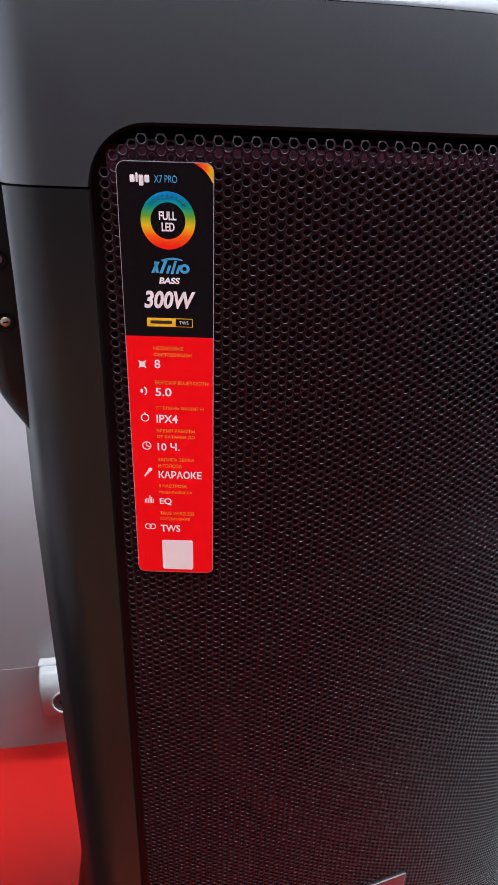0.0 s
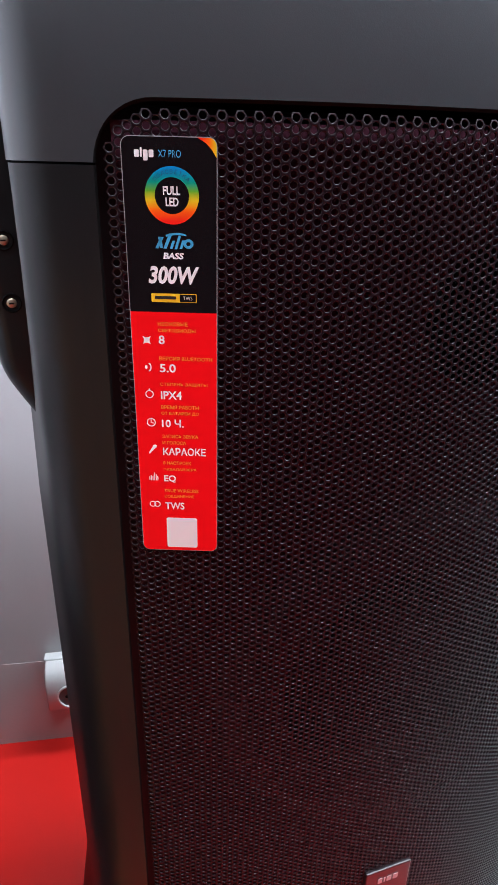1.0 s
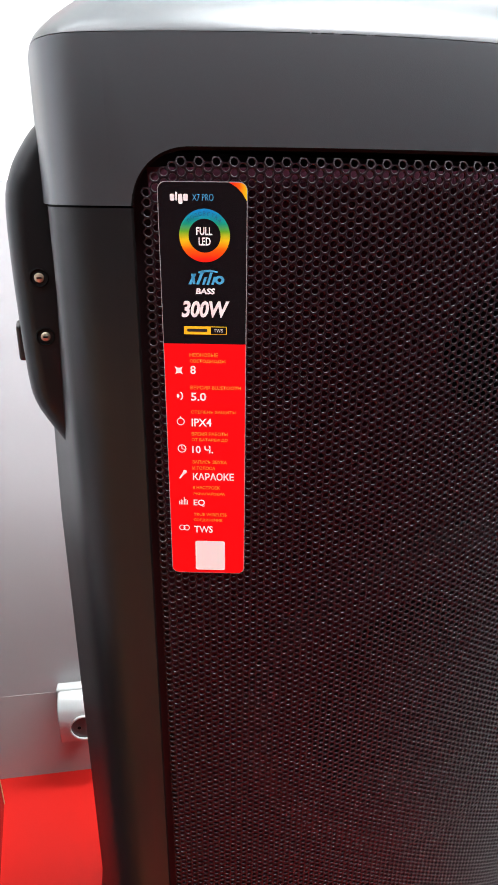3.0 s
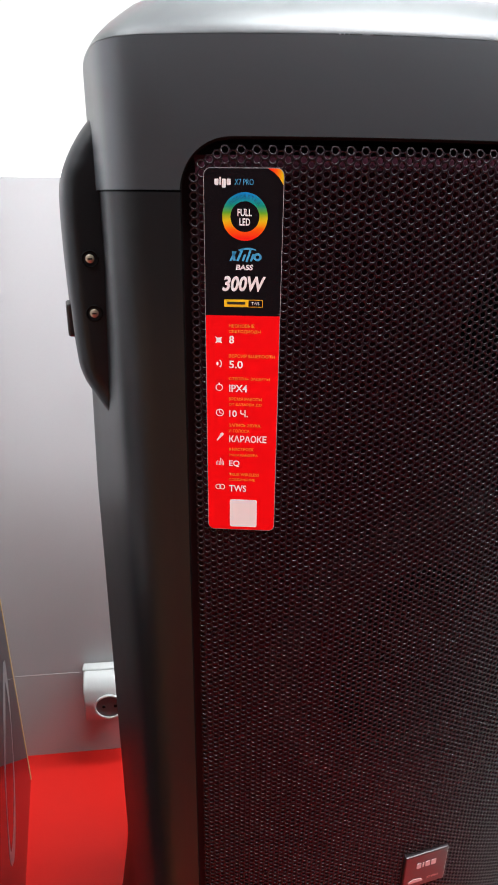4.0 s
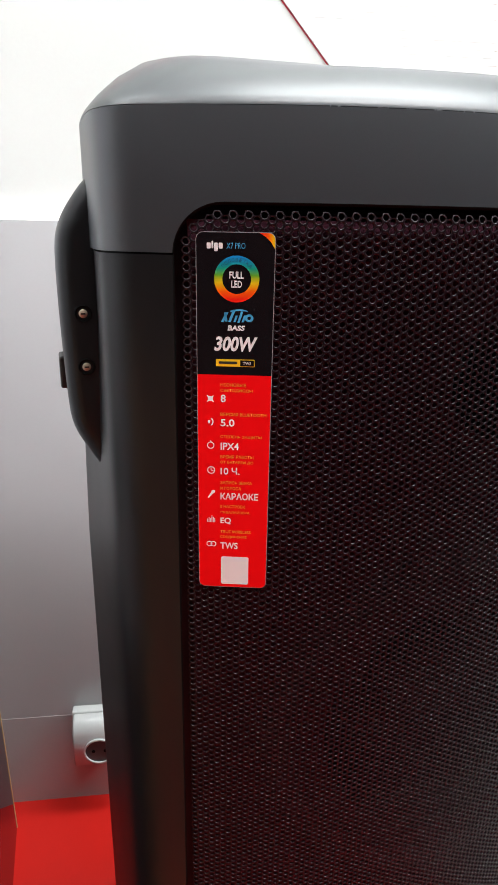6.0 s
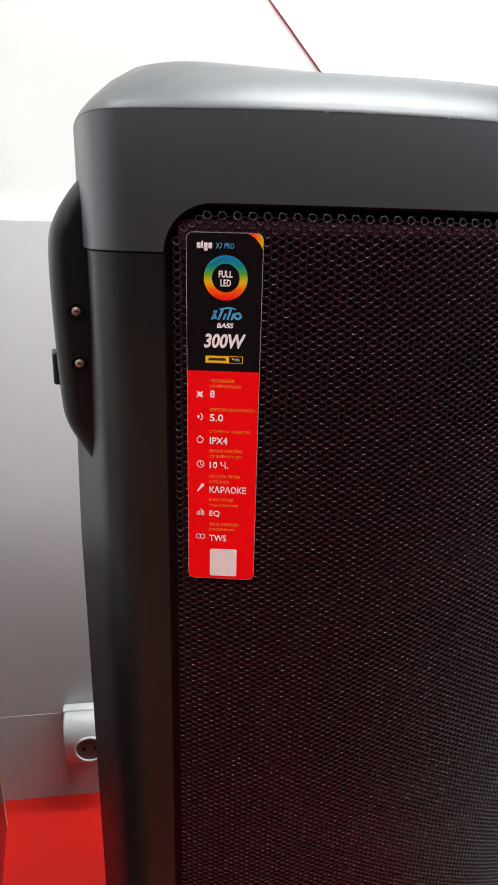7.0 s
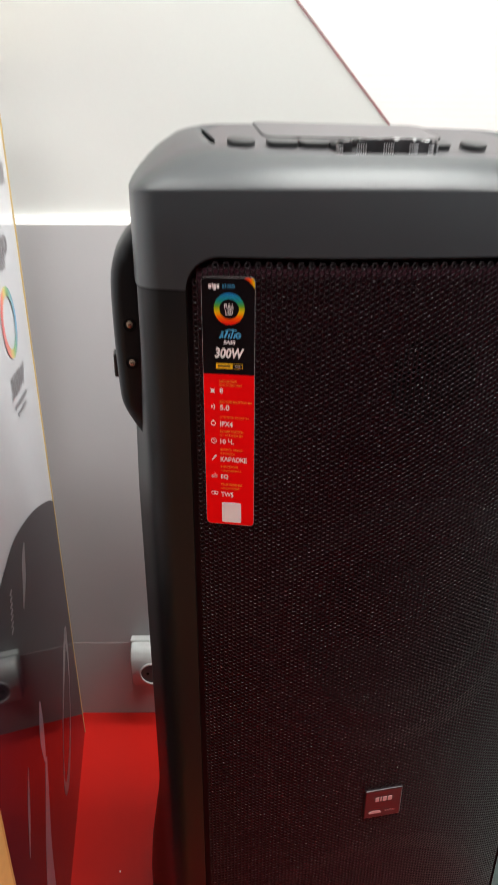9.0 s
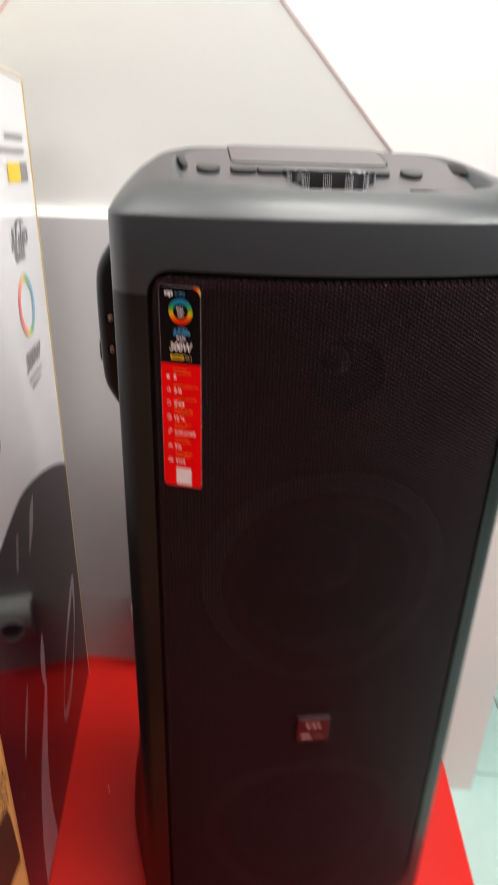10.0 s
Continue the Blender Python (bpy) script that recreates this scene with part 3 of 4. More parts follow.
corner_r = PITCH / math.sqrt(3) * 1.002
cell_r = np.where(np.arange(N) % 2 == 0, corner_r, corner_r * math.cos(math.pi / 6))[:, None]
HOLE = 0.00150
loops = [(cell_r, 0.0), (np.full((N, 1), HOLE * 1.13), 0.0), (np.full((N, 1), HOLE), 0.00017), (np.full((N, 1), HOLE), 0.0011)]
vv = np.zeros((len(cells), 4 * N, 3))
for k, (r, d) in enumerate(loops):
    px = np.clip(cells[:, None, 0] + (r[:, 0] * circle[:, 0])[None], -GX, GX)
    pz = np.clip(cells[:, None, 1] + (r[:, 0] * circle[:, 1])[None], GZ0, GZ1)
    vv[:, N * k:N * k + N, 0], vv[:, N * k:N * k + N, 2] = px, pz
    vv[:, N * k:N * k + N, 1] = R_FRONT - np.sqrt(R_FRONT ** 2 - px * px) + 0.0006 + d + dish(px, pz)
quad = np.array([[N * k + j, N * k + (j + 1) % N, N * k + N + (j + 1) % N, N * k + N + j] for k in range(3) for j in range(N)])
ff = (quad[None] + 4 * N * np.arange(len(cells))[:, None, None]).reshape(-1, 4)
me = bpy.data.meshes.new("grille")
me.vertices.add(len(cells) * 4 * N)
me.vertices.foreach_set("co", vv.reshape(-1))
me.loops.add(ff.size)
me.loops.foreach_set("vertex_index", ff.reshape(-1).astype(np.int32))
me.polygons.add(len(ff))
me.polygons.foreach_set("loop_start", np.arange(0, ff.size, 4, dtype=np.int32))
me.materials.append(GRILLE)
me.materials.append(RIM)
me.polygons.foreach_set("material_index", np.tile(np.repeat([0, 1, 0], N), len(cells)).astype(np.int32))
me.update(calc_edges=True)
link("grille", me, GRILLE, speaker, "black perforated steel grille with small round holes")

# dark cloth close behind the sheet, open before the drivers
OPENINGS = ((0.652, 0.090), (0.262, 0.090), (0.880, 0.034))
xs, zs = np.linspace(-GX + 0.0065, GX - 0.0065, 87), np.linspace(GZ0 + 0.0065, GZ1 - 0.0065, 222)
grid = [[(float(x), float(zz)) for x in xs] for zz in zs]


def inside(p):
    return any(math.hypot(p[0], p[1] - oz) < r for oz, r in OPENINGS)


bm = bmesh.new()
vs = [[bm.verts.new((x, 0, zz)) for x, zz in row] for row in grid]
for j in range(len(zs) - 1):
    for k in range(len(xs) - 1):
        quad = [(j, k), (j, k + 1), (j + 1, k + 1), (j + 1, k)]
        if not all(inside(grid[a][b]) for a, b in quad):
            bm.faces.new([vs[a][b] for a, b in quad])
for v in bm.verts:
    for oz, r in OPENINGS:
        d = math.hypot(v.co.x, v.co.z - oz)
        if 1e-6 < d < r:
            v.co.x, v.co.z = v.co.x * r / d, oz + (v.co.z - oz) * r / d
    v.co.y = arc_y(v.co.x) + 0.0036 + float(dish(v.co.x, v.co.z))
bmesh.ops.delete(bm, geom=[v for v in bm.verts if not v.link_faces], context="VERTS")
part("backing_cloth", bm, CLOTH, speaker, "dark plum cloth behind the grille", smooth=60)
for oz, r in OPENINGS[:2]:
    bm = bmesh.new()
    loft(bm, [[(q * math.cos(a), arc_y(q * math.cos(a)) + up, oz + q * math.sin(a)) for a in np.linspace(0, 2 * math.pi, 97)[:-1]]
              for q, up in ((0.131, 0.0035), (0.130, 0.0024), (0.112, 0.0024), (0.111, 0.0035))])
    part("woofer_trim", bm, TRIM, speaker, "dark plastic ring round the bass driver", smooth=30)

# gap behind the opening's edge, baffle, drivers
bm = bmesh.new()
loft(bm, [[(x, 0.050, zz) for x in np.linspace(-GX - 0.004, GX + 0.004, 5)] for zz in (GZ0 - 0.004, GZ1 + 0.004)], closed=False)
part("baffle", bm, BAFFLE, speaker, "black front baffle behind the grille")
for wz in (0.652, 0.262):
    m = pose(0, 0.050, wz, 90)
    w = part("woofer", lathe([(0.128, 0.0), (0.128, 0.013), (0.122, 0.0145), (0.117, 0.0125)], m), RUBBER, speaker, "large round black bass driver", smooth=35)
    part("surround", lathe([(0.117, 0.0125), (0.112, 0.0165), (0.105, 0.0165), (0.100, 0.010)], m), RUBBER, w, smooth=50)
    part("cone", lathe([(0.100, 0.010), (0.07, 0.004), (0.045, 0.001), (0.04, 0.006), (0.022, 0.0115), (0.0, 0.013)], m), CONE, w, smooth=50)
m = pose(0, 0.050, 0.880, 90)
tw = part("tweeter", lathe([(0.062, 0.0), (0.060, 0.0105), (0.052, 0.012), (0.034, 0.006), (0.016, 0.001)], m), CONE, speaker, "black horn tweeter", smooth=40)
part("dome", lathe([(0.016, 0.001), (0.012, 0.006), (0.0, 0.008)], m), GLOSS, tw, smooth=50)

# badge low on the grille; brand marks as plain shapes
bz = 0.450
badge = part("badge", box(-0.0215, 0.0165, -0.0015, 0.004, bz - 0.0185, bz + 0.0185, 0.001), BADGE, speaker, "small dark plate with pale marks")
bm_ = pose(-0.0025, -0.0016, bz, 90)
for k, (x0, x1) in enumerate(((-0.0085, -0.0048), (-0.0035, -0.0022), (-0.0010, 0.0030), (0.0043, 0.0085))):
    part("brand_mark", prism(round_rect(x0, x1, 0.0035, 0.0090, 0.0006, 3), bm_, 0.0003), BADGE_PINK, badge)
part("brand_mark", prism([(-0.0145, -0.0105), (-0.010, -0.0085), (-0.003, -0.0095), (-0.001, -0.0125), (-0.0135, -0.0125)], bm_, 0.0003), BADGE_PINK, badge)
lettering("model_mark", "X7 PRO", bm_ @ pose(0.002, -0.0120, 0.0001), 0.0105, 0.0026, BADGE_PINK, badge)

# carrying handles on both sides
H_PROFILE = [(0.196, 0.990), (0.209, 0.982), (0.219, 0.970), (0.226, 0.957), (0.2295, 0.940), (0.230, 0.90), (0.2285, 0.850), (0.226, 0.833), (0.220, 0.820), (0.212, 0.806), (0.206, 0.795), (0.196, 0.795)]
for s in (-1, 1):
    bm = bmesh.new()
    rows = []
    for y, ins in ((0.1155, 0.0095), (0.1163, 0.0065), (0.1185, 0.0036), (0.1225, 0.0014), (0.129, 0.0), (0.222, 0.0), (0.234, 0.003), (0.240, 0.009)):
        rows.append([(s * (x - ins * (1 if x > 0.2 else 0)), y, zz + ins * (0.5 if zz < 0.83 else (-0.5 if zz > 0.96 else 0))) for x, zz in [(q.x, q.y) for q in smooth_path(H_PROFILE, 3)]])
    vs = loft(bm, rows)
    bm.faces.new(vs[0]), bm.faces.new(vs[-1])
    h = part("handle", bm, PLASTIC, speaker, "black moulded carrying handle fixed with two screws", smooth=65)
    part("lug", box(s * 0.2300 - 0.0025, s * 0.2300 + 0.0025, 0.14, 0.16, 0.855, 0.876, 0.0015), RUBBER, h)
    for zz in (0.906, 0.874):
        sm = pose(s * 0.2165, 0.1155, zz, 90)
        part("screw_recess", lathe([(0.0052, 0.0003), (0.0047, 0.0009), (0.0038, 0.0004)], sm, 24), GAP, h)
        sc = part("screw", lathe([(0.0026, 0.0002), (0.0023, 0.0008), (0.0013, 0.0011), (0.0, 0.0012)], sm, 24), SCREW, h, "brass-coloured screw", smooth=50)
        part("screw_slot", box(s * 0.2165 - 0.0013, s * 0.2165 + 0.0013, 0.1138, 0.1145, zz - 0.0004, zz + 0.0004), GAP, sc)
for x, y in ((-0.15, 0.06), (0.15, 0.06), (-0.16, 0.24), (0.16, 0.24)):
    part("foot", disc(0.02, 0.014, pose(x, y, 0.0075), 24, 0.002), RUBBER, speaker)

# ---- sticker on the grille ----
SW, SH = 0.038, 0.1915
ST = Matrix.Translation((-0.162, 0.016, 0.762)) @ pose(0, 0, 0, 0, 0, -10) @ pose(0, 0, 0, 90)
sticker = thing("sticker", (-0.143, 0.012, 0.762), "glossy black and red specification sticker on the speaker grille", "sticker")
part("backing", prism(round_rect(0, SW, 0, SH, 0.0035), ST, 0.0004), ST_EDGE, sticker, "clear rim")
e = 0.0003
BORDER = 0.1231
red = [p for p in round_rect(e, SW - e, e, SH - e, 0.0032) if p[1] < BORDER - 0.01]
blk = [p for p in round_rect(e, SW - e, e, SH - e, 0.0032) if p[1] > BORDER + 0.01]
n_half = len(red) // 2
red_pts = red[n_half:] + red[:n_half] + [(SW - e, BORDER), (e, BORDER)]
part("red_field", prism(red_pts, ST @ Matrix.Translation((0, 0, 0.0004)), 0.00005), ST_RED, sticker, "red printed field")
part("black_field", prism([(e, BORDER), (SW - e, BORDER)] + blk, ST @ Matrix.Translation((0, 0, 0.0004)), 0.00005), ST_BLACK, sticker, "glossy black printed field")
ink = ST @ Matrix.Translation((0, 0, 0.00047))
corner = [p for p in round_rect(e, SW - e, e, SH - e, 0.0032) if p[1] > SH - 0.0045 and p[0] > SW - 0.0045]
CORNER = ring_material("orange_corner_print", -0.1237, 0, 0.0083)
part("corner_mark", prism([(SW - e, SH - 0.0075)] + corner + [(SW - 0.0078, SH - e), (SW - 0.0045, SH - 0.0022), (SW - 0.0022, SH - 0.0045)], ink, 0.00005), CORNER, sticker, "orange corner flash")


def words(body, u, v, h, w, material, align="LEFT", shear=0.0, heavy=0.0, depth=0.00006):
    """One printed line: left edge or middle at u, middle height at v, in millimetres."""
    return lettering("lettering", body, ink @ pose(u / 1000, (v - h / 2) / 1000, 0), w / 1000, h / 1000, material, sticker, align, shear, heavy, depth)


for x0, x1, y0, y1 in ((5.3, 7.2, 183.9, 186.6), (7.6, 8.4, 183.9, 187.4), (8.8, 10.6, 182.7, 186.6), (11.0, 12.9, 183.9, 186.6)):
    part("brand_mark", prism(round_rect(x0 / 1000, x1 / 1000, y0 / 1000, y1 / 1000, 0.0004, 3), ink, 0.00005), INK_WHITE, sticker)
words("X7 PRO", 14.7, 185.3, 2.7, 9.0, INK_BLUE)
RING = ring_material("rainbow_ring_print", 0.762 + 0.1700, 2, 0.0109)
part("rainbow_ring", annulus(0.0197, 0.1700, 0.0069, 0.0109, ink, 0.00005, 64), RING, sticker, "rainbow ring from blue to red")
words("FULL", 19.6, 171.9, 3.3, 6.9, INK_WHITE, "CENTER", heavy=0.025)
words("LED", 19.7, 167.7, 3.3, 5.2, INK_WHITE, "CENTER", heavy=0.025)
for k, ch in enumerate("ПОДСВЕТКА"):
    a = radians(137 - 94 * k / 8)
    mm = ink @ pose(0.0197 + 0.0082 * math.cos(a), 0.1700 + 0.0082 * math.sin(a), 0.00006, 0, 0, math.degrees(a) - 90)
    lettering("lettering", ch, mm, 0, 0.0016, INK_NAVY, sticker, "CENTER")
# slanted strokes of the script mark, in millimetres: x, y of the foot, height, width, lean
STROKES = ((12.2, 149.6, 4.6, 1.3, 2.2), (14.2, 149.8, 4.4, 1.2, -0.8), (15.6, 149.6, 6.0, 1.3, 2.4), (18.3, 149.6, 3.2, 1.1, 1.0), (20.2, 149.4, 5.4, 1.1, 1.6), (22.3, 149.6, 3.4, 1.1, 1.1))


def script_mark(m, scale, cx, cy, material, parent, depth=0.00005):
    """A made-up row of brush strokes under one sweep, ending in an oval."""
    def at(x, y):
        return ((x - 19.6) * scale + cx, (y - 152.6) * scale + cy)
    for x, y, h, w, lean in STROKES:
        part("brand_mark", prism([at(x, y), at(x + w, y), at(x + w * 1.15 + lean, y + h), at(x + 0.1 * w + lean, y + h)], m, depth), material, parent)
    sweep = [at(16.6 + 0.95 * k, 155.0 + 0.9 * math.sin(k * 0.32)) for k in range(10)]
    lower = [at(16.9 + 0.93 * k, 154.3 + 0.75 * math.sin(k * 0.30)) for k in range(10)]
    part("brand_mark", prism(lower + sweep[::-1], m, depth), material, parent)
    ox, oy = at(26.0, 151.6)
    part("brand_mark", annulus(ox, oy, 0.9 * scale, 2.1 * scale, m, depth, 24, 0.9), material, parent)


script_mark(ink, 0.001, 0.0196, 0.1526, INK_BLUE, sticker)
words("BASS", 19.7, 146.7, 2.6, 8.6, INK_WHITE, "CENTER", 0.15, 0.04)
words("300W", 19.6, 138.8, 7.4, 21.6, INK_WHITE, "CENTER", 0.2, 0.035)
part("tag_frame", prism(round_rect(0.0097, 0.0291, 0.1274, 0.1311, 0.0003, 2), ink, 0.00003), INK_YELLOW, sticker, "yellow framed tag")
part("tag_field", prism(round_rect(0.0219, 0.0288, 0.1277, 0.1308, 0.0002, 2), ink @ pose(0, 0, 0.00004), 0.00004), ST_BLACK, sticker)
part("brand_mark", prism(round_rect(0.0112, 0.0203, 0.1287, 0.1300, 0.0003, 2), ink @ pose(0, 0, 0.00004), 0.00004), INK_BLACK, sticker)
words("TWS", 25.3, 129.25, 1.5, 4.0, INK_WHITE, "CENTER", depth=0.00012)
for body, v, w in (("НЕОНОВЫЕ", 117.9, 13.0), ("СВЕТОДИОДЫ", 114.9, 16.4), ("ВЕРСИЯ BLUETOOTH", 102.3, 23.7), ("СТЕПЕНЬ ЗАЩИТЫ", 90.0, 21.5), ("ВРЕМЯ РАБОТЫ", 79.0, 17.5),
                   ("ОТ БАТАРЕИ ДО", 75.8, 17.5), ("ЗАПИСЬ ЗВУКА", 64.2, 17.0), ("И ГОЛОСА", 60.9, 11.2), ("8 НАСТРОЕК", 50.2, 13.5), ("ЭКВАЛАЙЗЕРА", 46.9, 16.0),
                   ("TRUE WIRELESS", 35.0, 16.8), ("СОЕДИНЕНИЕ", 31.7, 14.6)):
    words(body, 12.0, v, 1.8, w, INK_ORANGE, heavy=0.012)
for body, v, w in (("8", 110.8, 2.6), ("5.0", 97.8, 7.2), ("IPX4", 84.9, 9.6), ("10 Ч.", 70.9, 10.2), ("КАРАОКЕ", 56.3, 20.4), ("EQ", 41.5, 5.8), ("TWS", 26.4, 9.6)):
    words(body, 12.1, v, 4.0, w, INK_WHITE, heavy=0.02)
# small signs beside the lines
star = []
for k in range(16):
    a, r = 2 * math.pi * k / 16, (0.0026 if k % 4 == 2 else 0.00125 if k % 4 == 0 else 0.0013)
    star.append((0.0068 + r * math.cos(a), 0.1105 + r * math.sin(a)))
part("sign", prism(star, ink, 0.00005), INK_WHITE, sticker)
part("sign", annulus(0.0060, 0.0981, 0.0, 0.0006, ink, 0.00005, 16, 1.6), INK_WHITE, sticker)
wave = [(0.0066 + 0.0018 * math.cos(radians(a)), 0.0981 + 0.0023 * math.sin(radians(a))) for a in range(-60, 61, 15)]
part("sign", prism(wave + [(x - 0.0006, y * 0.9 + 0.00981) for x, y in wave[::-1]], ink, 0.00005), INK_WHITE, sticker)
part("sign", annulus(0.0069, 0.0852, 0.0015, 0.0019, ink, 0.00005, 24), INK_WHITE, sticker)
part("sign", prism([(0.0063, 0.0869), (0.0069, 0.0880), (0.0075, 0.0869), (0.0069, 0.0866)], ink, 0.00005), INK_WHITE, sticker)
part("sign", annulus(0.0071, 0.0712, 0.0017, 0.0021, ink, 0.00005, 24), INK_WHITE, sticker)
part("sign", prism([(0.0069, 0.0728), (0.0069, 0.0710), (0.0084, 0.0706), (0.0084, 0.0709), (0.0072, 0.0713), (0.0072, 0.0728)], ink, 0.00005), INK_WHITE, sticker)
part("sign", prism([(0.0052, 0.0553), (0.0057, 0.0549), (0.0080, 0.0575), (0.0090, 0.0583), (0.0092, 0.0593), (0.0084, 0.0598), (0.0074, 0.0594), (0.0071, 0.0584)], ink, 0.00005), INK_WHITE, sticker)
for k, hh in enumerate((0.0020, 0.0028, 0.0024, 0.0042, 0.0032, 0.0024)):
    part("sign", prism([(0.0049 + 0.00078 * k, 0.0405), (0.0053 + 0.00078 * k, 0.0405), (0.0053 + 0.00078 * k, 0.0405 + hh), (0.0049 + 0.00078 * k, 0.0405 + hh)], ink, 0.00005), INK_WHITE, sticker)
for dx in (-0.0011, 0.0011):
    part("sign", annulus(0.0071 + dx, 0.0272, 0.0012, 0.0016, ink, 0.00005, 24), INK_WHITE, sticker)
part("code_field", prism(round_rect(0.0125, 0.0279, 0.0020, 0.0195, 0.0010, 4), ink, 0.00005), INK_WHITE, sticker, "white square field")

# ---- white carton beside the speaker ----
B0 = Vector((-0.452, 0.515, 0.0))
BD = Vector((0.161, -0.987, 0.0))
CW, CD, CH = 0.50, 0.54, 1.160
# local x runs along the printed side from its far edge, local y is up, local z points out of it
SIDE = Matrix(((BD.x, 0, -BD.y, B0.x), (BD.y, 0, BD.x, B0.y), (0, 1, 0, 0), (0, 0, 0, 1)))
SIDE[0][1] = -0.007       # it leans a little
carton = thing("carton", (-0.66, 0.22, 0.0), "tall glossy white carton with dark printed picture beside the speaker", "box")


def in_carton(bm):
    bmesh.ops.transform(bm, matrix=SIDE, verts=bm.verts)
    return bm


part("body", in_carton(box(0, CD, 0, CH - 0.006, -CW, -0.0005, 0.002)), CARTON, carton, "white laminated card")
part("lid_edge", in_carton(box(-0.001, CD + 0.001, CH - 0.006, CH, -CW - 0.001, 0.0006, 0.002)), LID, carton, "pale bare card edge")
part("corner_edge", in_carton(box(-0.0016, 0.0010, 0.0, CH - 0.006, -0.004, 0.0012, 0.0006)), KRAFT, carton, "bare kraft card edge")
pic = smooth_path([(0.002, 0.523), (0.04, 0.543), (0.12, 0.575), (0.20, 0.600), (0.29, 0.618), (0.36, 0.614), (0.42, 0.604), (0.50, 0.591), (0.55, 0.585)], 4)
part("picture", prism([(0.002, 0.003), (0.548, 0.003)] + [(p.x, p.y) for p in pic[::-1]], SIDE, 0.0004), CARTON_DARK, carton, "dark glossy printed picture")


def band(points, widths, material, name="picture_streak", up=0.0006):
    bm = bmesh.new()
    a, b = [], []
    for k, p in enumerate(points):
        q = points[min(k + 1, len(points) - 1)] - points[max(k - 1, 0)]
        n = Vector((-q.y, q.x)).normalized() * widths[k]
        a.append((p.x + n.x, p.y + n.y, up)), b.append((p.x - n.x, p.y - n.y, up))
    loft(bm, [a, b], closed=False)
    bmesh.ops.transform(bm, matrix=SIDE, verts=bm.verts)
    return part(name, bm, material, carton)


pts = smooth_path([(0.315, 0.290), (0.345, 0.245), (0.378, 0.195), (0.400, 0.14), (0.412, 0.08), (0.415, 0.01)], 4)
band(pts, [0.006 + 0.036 * k / (len(pts) - 1) for k in range(len(pts))], PRINT_PALE)
pts = smooth_path([(0.300, 0.375), (0.315, 0.335), (0.322, 0.290)], 5)
band(pts, [0.003 + 0.011 * math.sin(math.pi * k / (len(pts) - 1)) for k in range(len(pts))], PRINT_PALE)
pts = smooth_path([(0.245, 0.588), (0.262, 0.572), (0.275, 0.552), (0.300, 0.525)], 4)
band(pts, [0.002 + 0.009 * math.sin(math.pi * k / (len(pts) - 1)) for k in range(len(pts))], INK_GREY)
pts = smooth_path([(0.055, 0.300), (0.105, 0.270), (0.180, 0.215), (0.235, 0.140), (0.205, 0.118), (0.135, 0.150), (0.075, 0.225), (0.055, 0.300)], 5)
band(pts, [0.007 + 0.004 * math.sin(0.4 * k) for k in range(len(pts))], INK_GREY)
pts = smooth_path([(0.40, 0.37), (0.425, 0.335), (0.455, 0.29)], 5)
band(pts, [0.001 + 0.005 * math.sin(math.pi * k / (len(pts) - 1)) for k in range(len(pts))], INK_GREY)
for k in range(7):
    part("print_bar", prism(round_rect(0.338 + 0.003 * k, 0.350 + 0.003 * k, 0.578 - 0.0065 * k, 0.5815 - 0.0065 * k, 0.0008, 2), SIDE @ pose(0, 0, 0.0005), 0.0001), INK_GREY, carton)
CRING = ring_material("pale_rainbow_print", 0.383, 1, 0.046, 0.25)
part("rainbow_ring", annulus(0.134, 0.850, 0.034, 0.046, SIDE @ pose(0, 0, 0.0004), 0.0002, 64), CRING, carton, "printed rainbow ring")
# writing runs from the near edge to the far one
FLIP = SIDE @ Matrix.Translation((-0.034, 0, 0.0005)) @ Matrix.Diagonal((-1, 1, 1, 1))
script_mark(FLIP, 0.0062, -0.165, 0.951, INK_GREY, carton, 0.0002)
lettering("lettering", "BASS", FLIP @ pose(-0.168, 0.915, 0), 0.058, 0.018, INK_GREY, carton, "CENTER", 0.1, 0.03)
lettering("lettering", "300W", FLIP @ pose(-0.165, 0.757, 0), 0.100, 0.030, INK_GREY, carton, "CENTER", 0.15, 0.03)
for k, (w, zz) in enumerate(((0.085, 0.742), (0.060, 0.730))):
    part("print_bar", prism(round_rect(-0.165 - w / 2, -0.165 + w / 2, zz, zz + 0.005, 0.001, 2), FLIP, 0.0002), INK_GREY, carton)
part("tag", prism(round_rect(-0.180, -0.112, 1.018, 1.044, 0.001, 2), FLIP, 0.0002), INK_YELLOW, carton, "yellow printed tag")
part("tag", prism(round_rect(-0.112, -0.066, 1.018, 1.044, 0.001, 2), FLIP, 0.0002), INK_GREY, carton, "grey printed tag")
for w, zz in ((0.13, 1.056), (0.10, 1.074)):
    part("print_bar", prism(round_rect(-0.075 - w, -0.075, zz, zz + 0.006, 0.001, 2), FLIP, 0.0002), INK_GREY, carton)
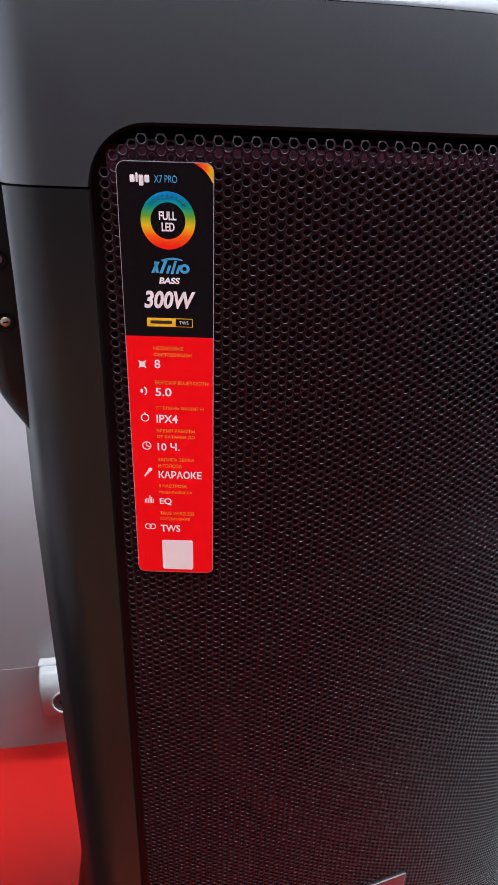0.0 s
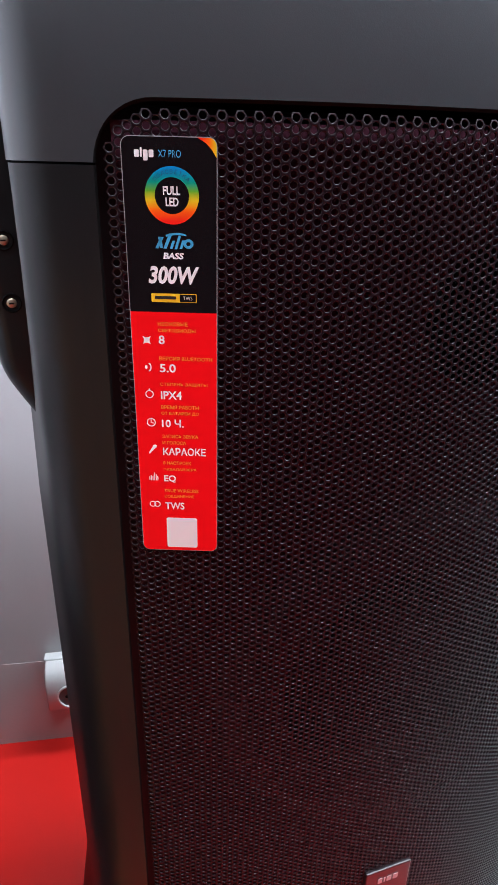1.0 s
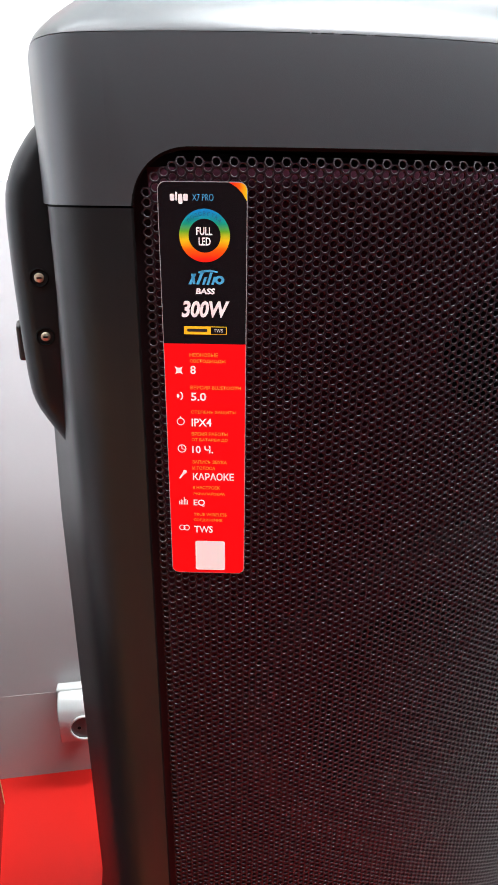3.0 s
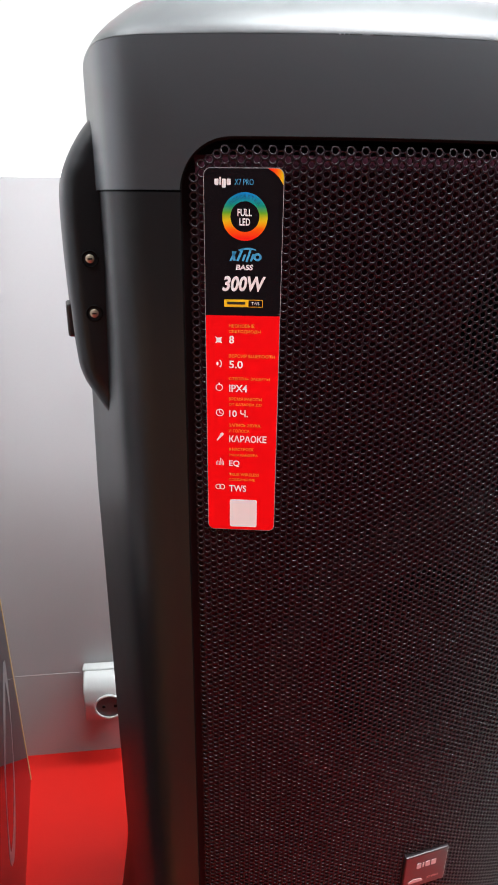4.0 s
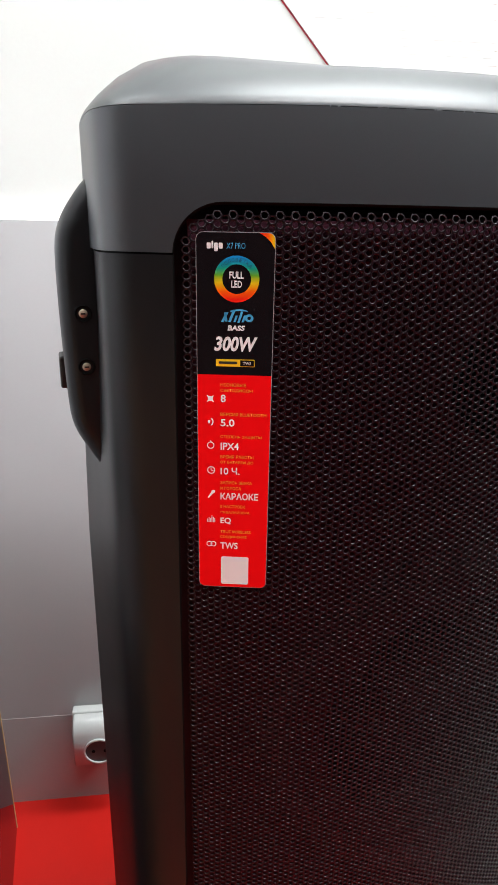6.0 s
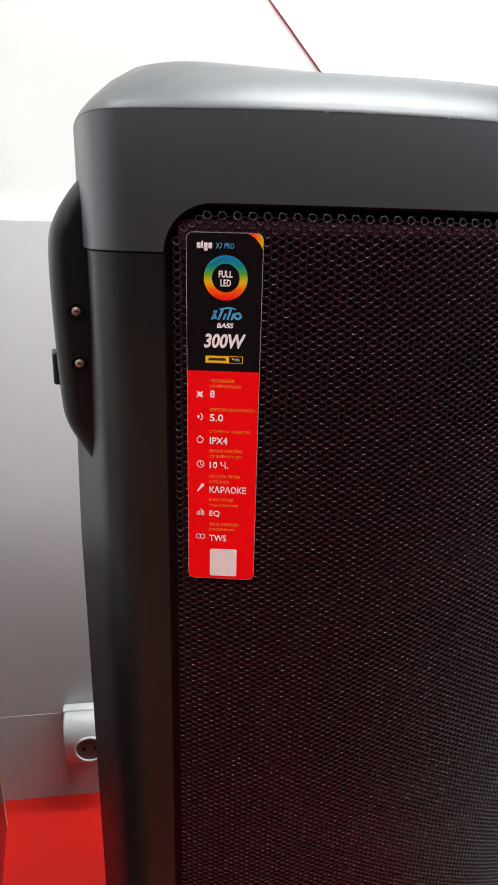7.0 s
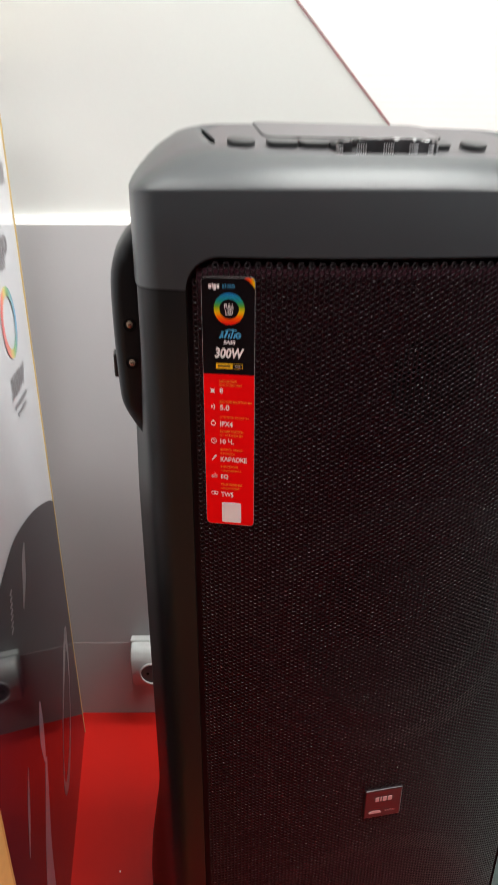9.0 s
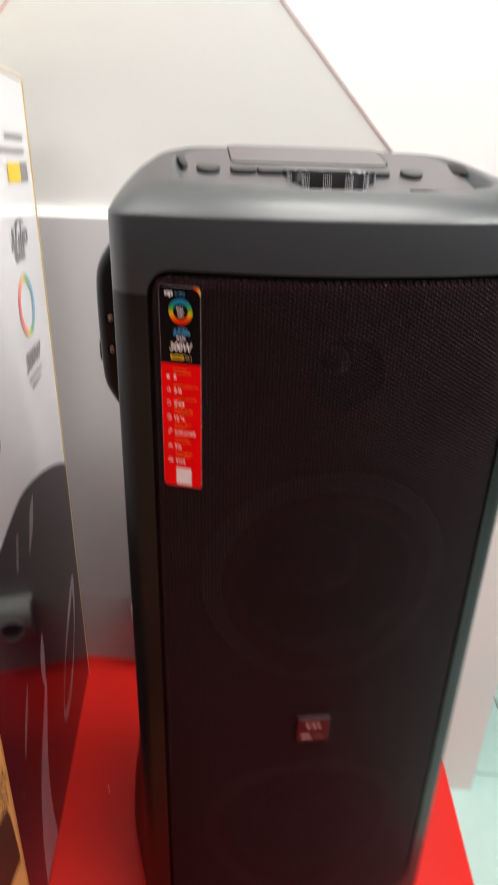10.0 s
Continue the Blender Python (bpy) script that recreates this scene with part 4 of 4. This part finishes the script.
part("picture", prism(round_rect(-0.448, -0.384, 0.71, 0.785, 0.02), FLIP, 0.0002), CARTON_DARK, carton)

# ---- orange-brown carton in front of it ----
oc = thing("small_carton", (-0.50, -0.05, 0.0), "orange-brown printed carton standing in front of the white carton", "box")
OX = -0.337
part("body", box(-0.62, OX, -0.25, -0.05, 0.0, 0.78, 0.003), ORANGE_CARD, oc, "orange-brown card")
part("print", box(OX + 0.0002, OX + 0.0007, -0.246, -0.057, 0.012, 0.77), ORANGE_PRINT, oc, "light orange printed side")
rnd = random.Random(4)
ON_SIDE = pose(OX + 0.0008, 0, 0, 90, 0, 90)
for k in range(5):
    for j in range(4):
        y, zz = -0.068 - 0.013 * k + 0.004 * rnd.random(), 0.392 + 0.014 * j + 0.004 * rnd.random()
        part("print_mark", annulus(y, zz, 0.0042, 0.0062 + 0.001 * rnd.random(), ON_SIDE, 0.0002, 14, 0.8), BROWN_PRINT, oc)
part("print_mark", prism([(-0.24, 0.27), (-0.060, 0.28), (-0.064, 0.36), (-0.068, 0.384), (-0.24, 0.388)], ON_SIDE, 0.0002), BROWN_PRINT, oc)

# ---- crumb on the platform ----
tagged(part("paper_crumb", lathe([(0.0, 0.0003), (0.0016, 0.0004), (0.0013, 0.0016), (0.0, 0.0019)], pose(-0.33, 0.239, 0), 7), INK_WHITE, None), "tiny white paper crumb on the red platform", "crumb")

# ---- floor tiles beyond the platform ----
tile_me = mesh_of("tile", [(-0.1485, -0.1485, 0), (0.1485, -0.1485, 0), (0.1485, 0.1485, 0), (-0.1485, 0.1485, 0),
                           (-0.147, -0.147, 0.004), (0.147, -0.147, 0.004), (0.147, 0.147, 0.004), (-0.147, 0.147, 0.004)],
                  [(4, 5, 6, 7), (0, 1, 5, 4), (1, 2, 6, 5), (2, 3, 7, 6), (3, 0, 4, 7)])
tile_me.materials.append(TILE)
for i in range(8):
    for j in range(14):
        t = link("tile", tile_me, None, floor_ob)
        t.location = (0.47 + 0.30 * i, -1.33 + 0.30 * j, TILE_Z - 0.004)
